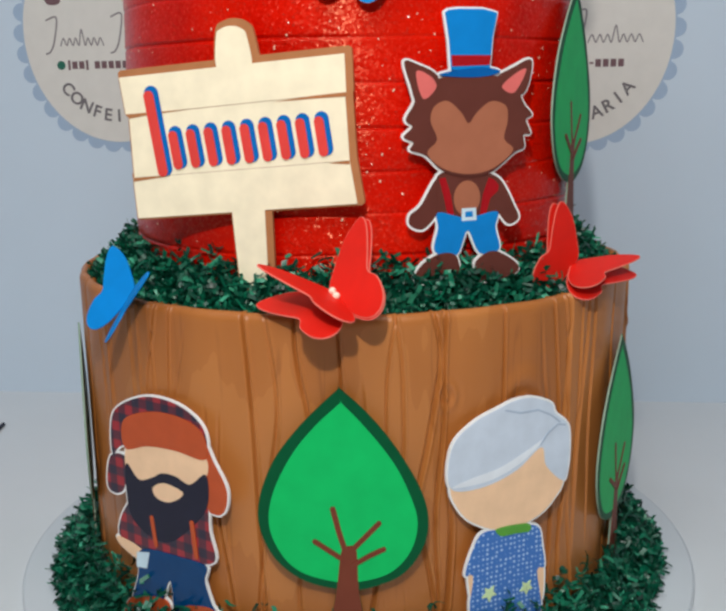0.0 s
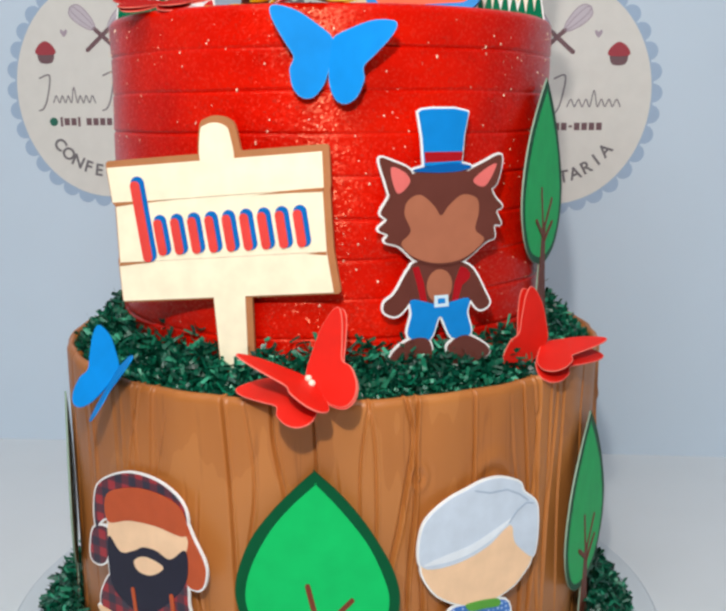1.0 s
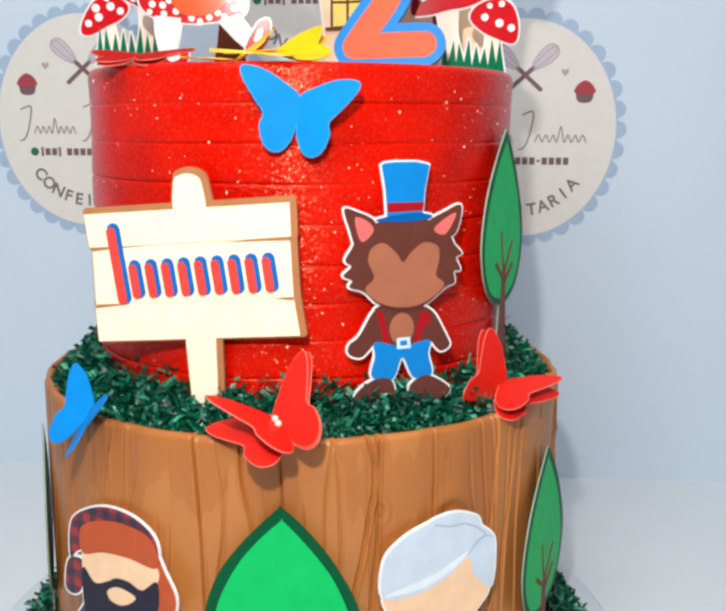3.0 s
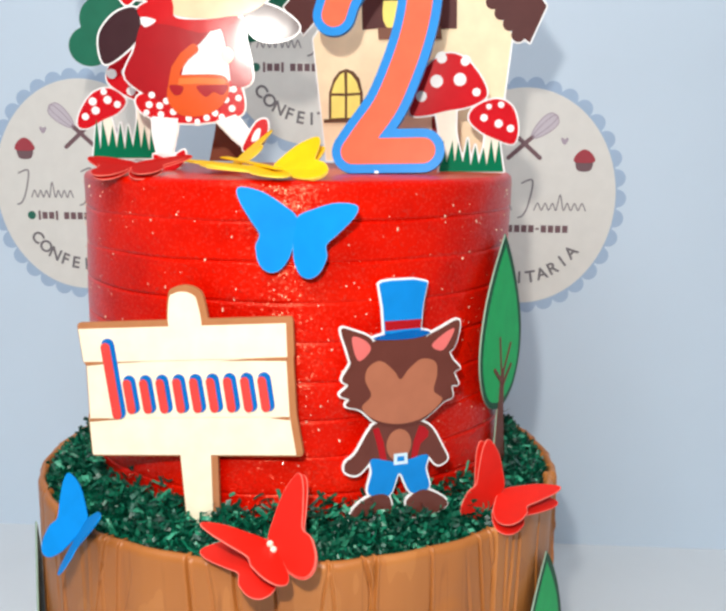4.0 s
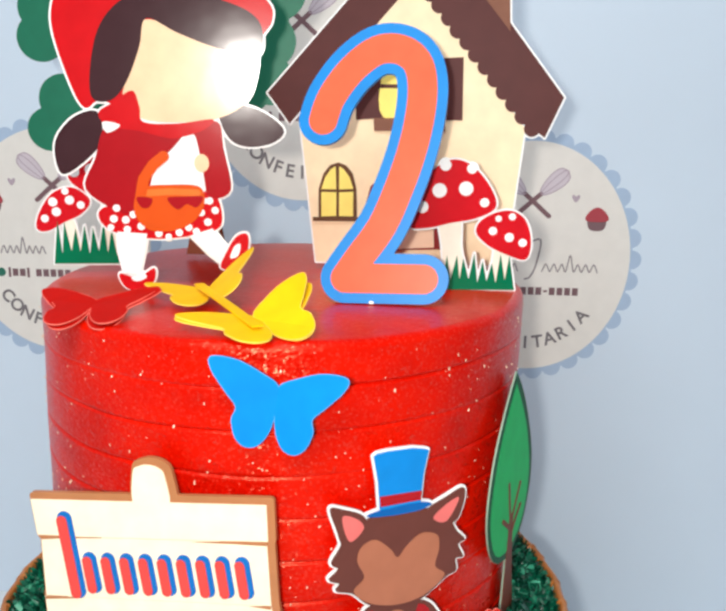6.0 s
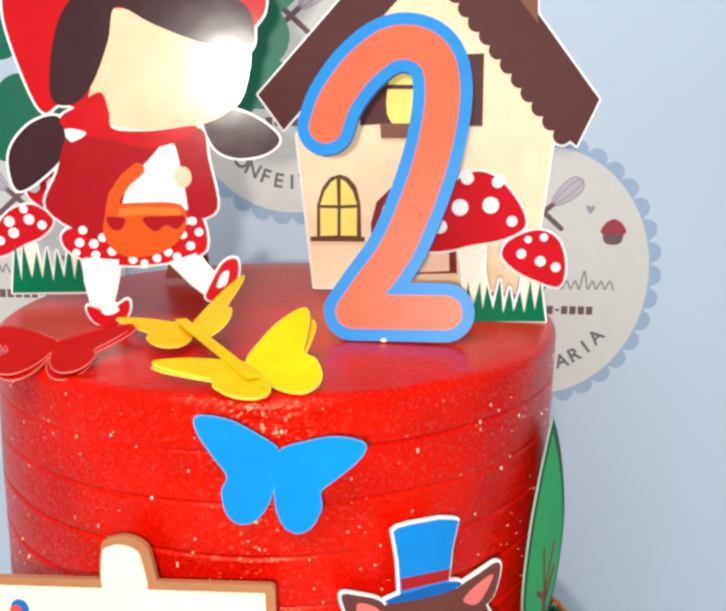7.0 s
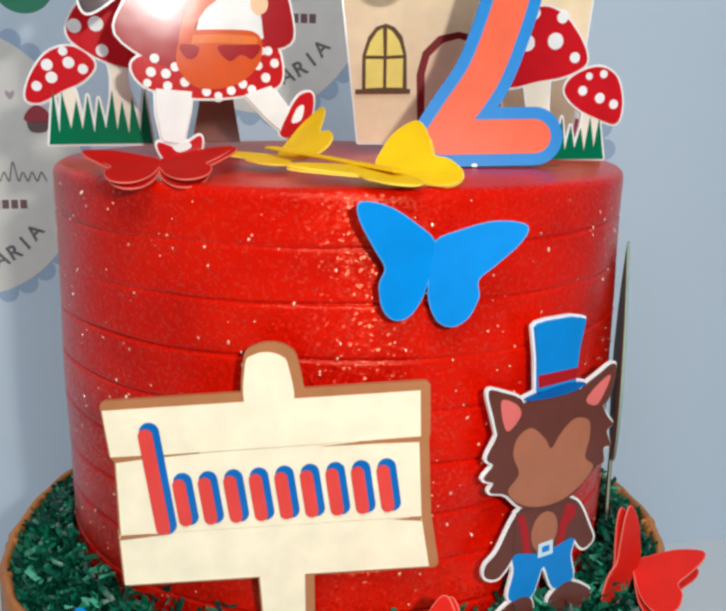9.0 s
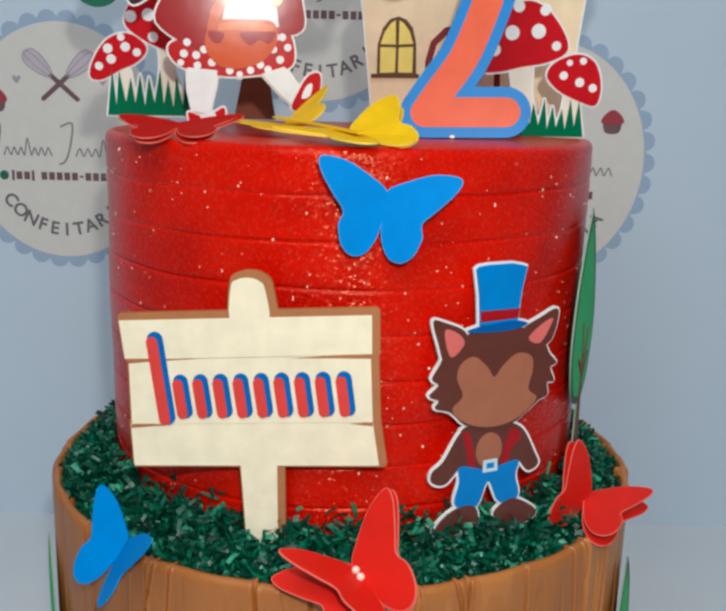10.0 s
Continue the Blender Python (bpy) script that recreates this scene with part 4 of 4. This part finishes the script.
tree = Cutout()
tree.add("crown", "tree_dark", "smooth", [(-3.5, 128), (-3, 128), (7.5, 118), (19, 103.5), (29.5, 85), (33.5, 71), (31.5, 57), (22.5, 44), (8.5, 37.5), (-3.5, 36.5), (-19.5, 40.5), (-31.5, 50), (-38, 63.5), (-38.5, 77.5), (-32, 95.5), (-21.5, 110), (-11.5, 120.5), (-3.5, 128)])
tree.add("crown_face", "tree_light", "smooth", [(-3, 122.5), (-2.5, 122), (7.5, 111), (19, 95.5), (26, 80.5), (29, 68), (26, 55), (17.5, 45), (4.5, 40.5), (-7.5, 40.5), (-21.5, 45), (-30, 54), (-34.5, 67.5), (-32, 82.5), (-23.5, 99.5), (-13.5, 112), (-3, 122)])
tree.add("trunk", "bark", "smooth", [(-12.5, 0), (-11, 8), (-9, 20), (-6, 37), (-4, 53.5), (-2, 57), (2, 57), (3, 52.5), (3.5, 37), (6, 20), (8.5, 8), (10, 0)])
tree.add("branch", "bark", "stroke 2.4", [(-1, 51.5), (-4.5, 63.5), (-7, 74.5)])
tree.add("branch", "bark", "stroke 2.2", [(0, 54.5), (7, 62), (12.5, 68)])
tree.add("branch", "bark", "stroke 2.1", [(1.5, 48.5), (8.5, 53), (14.5, 56)])
tree.add("branch", "bark", "stroke 2.1", [(-3, 51), (-10, 56), (-15, 59.5)])


def card_tree(m, label, scale=1.0, edge="card_edge", border=0.1):
    return tree.topper("card_tree", m @ Matrix.Scale(scale, 4), label, "cutout", edge, border, 0.8, group="cardboard trees")


card_tree(pose(0.0255, 0.4125, 0.06, 0, 0, 3), "green cardboard tree with a brown trunk on the bark tier", 1.0, "tree_dark")


def on_side(angle, radius, z):
    a = radians(angle)
    return pose(AX + radius * math.sin(a), AY - radius * math.cos(a), z, 0, 0, angle)


card_tree(on_side(68.5, 0.1225, 0.2245), "green cardboard tree standing against the side of the red tier", 1.01)
card_tree(on_side(66.5, 0.1535, 0.053), "green cardboard tree standing against the side of the bark tier", 1.05)
card_tree(on_side(-69, 0.1530, 0.053), "green cardboard tree on the far side of the bark tier", 1.05)

sign = Cutout()
sign.add("knob", "cream", "smooth", [(-5, 30), (-5.5, 45), (-3, 48), (1, 49), (5.5, 48), (8, 44.5), (9, 31)])
sign.add("plank", "cream", "flat", [(-51, 29), (49.5, 37), (50, 21.5), (-49, 13)])
sign.add("plank", "cream", "flat", [(-47.5, 12.8), (49.5, 21.3), (51, -6), (-47, -14)])
sign.add("plank", "cream", "flat", [(-47.5, -14.2), (51, -6.2), (54, -24), (-46.5, -32)])
sign.add("post", "cream", "flat", [(-2, -27.5), (13, -26.5), (13.5, -61.5), (0.5, -62.5)])
sign.add("slit", "sign_brown", "flat", [(-49, 13.4), (-38, 14.2), (-20.5, 15.2), (-38, 13.1), (-47.5, 11.6)])
sign.add("slit", "sign_brown", "flat", [(18.5, 18), (36, 20.4), (50, 21.7), (49.5, 19.9), (36, 19.2)])
sign.add("slit", "sign_brown", "flat", [(-47, -14), (-38, -13.4), (-30, -13.1), (-38, -14.3), (-47.5, -15.7)])
sign.add("slit", "sign_brown", "flat", [(42, -7.2), (51, -6), (51, -7.6)])
# the name becomes plain slanted bars: one tall, then nine short ones
sign.add("bars", "lettering_red", "stroke 4.6", [(-37.5, 21), (-33, -11)])
for k in range(9):
    u, v = -26.5 + 8.2 * k, -8.0 + 0.72 * k
    sign.add("bars", "lettering_red", "stroke 4.2", [(u - 0.9, v + 12.2), (u + 0.9, v)])
sign_root = thing("name_sign", pose(-0.025, 0.4465, 0.285, 0, 0, -8), "cream cardboard board sign on a post with red and blue bars", "sign")
bm = bmesh.new()
body = [l[0] for n, _, loops in sign.layers for l in loops if n in ("knob", "plank", "post")]
slab(bm, [l + np.array([1.2, 1.2]) for l in outset(body, 1.9)], 0.0, 2.0)
part("backing_card", bm, MAT["sign_brown"], sign_root, "tan brown backing card")
for i, (n, colour, loops) in enumerate(sign.layers):
    for l in loops:
        if n == "bars":
            bm = bmesh.new()
            slab(bm, outset([l[0] + np.array([1.2, 1.2])], 0.9), -1.0, -0.3)
            part("bar_shadow", bm, MAT["lettering_blue"], sign_root, "blue border of the lettering")
        bm = bmesh.new()
        front = {"bars": -1.3, "slit": -0.75}.get(n, -0.5 - 0.03 * i)
        slab(bm, l, front, 0.2)
        part({"bars": "bar", "slit": "crack"}.get(n, n), bm, MAT[colour], sign_root)

# ---- folded card butterflies ----
WING = [(0, 3.5), (7, 8.5), (17, 13), (26.5, 13.5), (26, 8.5), (20, 0.5), (15.2, -5.5), (16.2, -11), (14, -18), (9.8, -21.5), (5, -20.5), (1.5, -15), (0, -7)]


def butterfly(at, pairs, colour, edge, label, scale=1.0, pearls=False, group="card butterflies"):
    """pairs: for each wing the direction outwards and the direction along the body, towards the head."""
    root = thing("butterfly", pose(*at), label, "butterfly", group)
    for out_dir, head_dir in pairs:
        w, h = Vector(out_dir).normalized(), Vector(head_dir).normalized()
        n = w.cross(h).normalized()
        h = n.cross(w)
        if n.dot(Vector((0.0, -1.0, 0.45))) < 0:
            n = -n
        m = Matrix(((w.x, -n.x, h.x, 0), (w.y, -n.y, h.y, 0), (w.z, -n.z, h.z, 0), (0, 0, 0, 1))) @ Matrix.Scale(scale, 4)
        loop = smooth_loop(WING, 6)
        bm = bmesh.new()
        slab(bm, outset([loop], 0.3, step=0.4), 0.0, 0.5)
        bm.transform(m)
        wing = part("wing", bm, MAT[edge], root)
        bm = bmesh.new()
        slab(bm, [loop], -0.12, 0.2)
        bm.transform(m)
        part("wing_face", bm, MAT[colour], wing)
        bm = bmesh.new()
        slab(bm, [loop], 0.3, 0.62)
        bm.transform(m)
        part("wing_back", bm, MAT[colour], wing)
    if pearls:
        h = Vector(pairs[0][1]).normalized()
        for k in (-0.5, 0.5):
            bm = bmesh.new()
            bmesh.ops.create_uvsphere(bm, u_segments=16, v_segments=10, radius=0.0016, matrix=Matrix.Translation(h * 0.0034 * k + Vector((0, -0.0015, 0.001))))
            part("pearl", bm, MAT["pearl"], root, "small white pearl").data.shade_smooth()
    return root


butterfly((0.0278, 0.4449, 0.3645), [((1, -0.28, -0.14), (0.15, 0, 1)), ((-1, -0.25, 0.14), (0.15, 0, 1))], "sky_blue", "blue_edge", "flat sky blue card butterfly on the red tier")
butterfly((-0.076, 0.446, 0.2185), [((-0.75, 0.55, 0.35), (0.42, 0.34, 0.77)), ((0.38, -0.9, 0.14), (0.44, 0.34, 0.8))], "sky_blue", "sky_blue", "blue card butterfly perched on the bark tier's rim")
butterfly((0.0209, 0.4155, 0.2269), [((0.6, 0.01, 0.8), (-0.52, 0.72, 0.4)), ((-0.677, -0.665, 0.316), (-0.586, 0.746, 0.316)), ((-0.906, -0.274, -0.322), (-0.377, 0.87, 0.319)), ((0.66, 0.03, 0.75), (-0.52, 0.72, 0.42))], "red_card", "pink_edge", "double red card butterfly with pearls on the rim", 1.12, True)
butterfly((0.125, 0.4855, 0.2262), [((0.941, -0.337, 0.017), (0.322, 0.914, 0.248)), ((-0.534, -0.377, 0.757), (0.62, 0.45, 0.64)), ((0.906, -0.233, -0.354), (0.356, 0.871, 0.338)), ((-0.62, -0.36, 0.69), (0.6, 0.47, 0.64))], "red_card", "pink_edge", "double red card butterfly on the rim", 1.04)
butterfly((0.0165, 0.4685, 0.3884), [((0.78, 0.48, 0.36), (-0.55, 0.76, 0.27)), ((-0.85, -0.51, 0.02), (-0.5, 0.86, 0.1)), ((0.84, 0.47, 0.24), (-0.5, 0.8, 0.2)), ((-0.82, -0.56, -0.01), (-0.54, 0.83, 0.09))], "yellow", "yellow_edge", "double yellow card butterfly resting on the cake top", 1.09)
butterfly((-0.0145, 0.5165, 0.3885), [((0.75, 0.25, 0.6), (-0.3, 0.95, 0.05)), ((-0.94, -0.25, 0.05), (-0.3, 0.95, 0.05))], "yellow", "yellow_edge", "yellow card butterfly beside the caped figure", 1.04)
butterfly((-0.057, 0.4865, 0.3885), [((0.98, 0.14, 0.1), (-0.12, 1, 0.18)), ((-0.98, 0.1, 0.03), (0.06, 1, 0.2)), ((0.98, 0.05, 0.04), (-0.05, 1, 0.28)), ((-1, 0.0, 0.0), (0.0, 1, 0.28))], "red_flat", "pink_edge", "double red card butterfly lying on the cake top", 0.97)

strip = thing("paper_strip", pose(0, 0, 0), "narrow folded yellow card strip between the yellow butterflies", "strip")
bm = bmesh.new()
box(bm, -0.0024, -0.036, -0.0004, 0.0024, 0.036, 0.0004, 0.0002)
bm.transform(look((0.0, 0.486, 0.3905), (0.022, 0.450, 0.3888)) @ pose(0, 0, 0, 90, 0, 0))
part("strip", bm, MAT["yellow"], strip)

# dark cable lying on the table beside the cake
cable_curve = bpy.data.curves.new("cable", "CURVE")
cable_curve.dimensions, cable_curve.bevel_depth, cable_curve.bevel_resolution = "3D", 0.0016, 2
run = cable_curve.splines.new("BEZIER")
run.bezier_points.add(2)
for p, (x, y) in zip(run.bezier_points, ((-0.44, 0.56), (-0.298, 0.722), (-0.298, 0.742))):
    p.co, p.handle_left_type, p.handle_right_type = (x, y, TABLE_Z + 0.0016), "AUTO", "AUTO"
cable_curve.materials.append(MAT["navy"])
tagged(new("cable", cable_curve), "thin black cable lying on the white table", "cable")
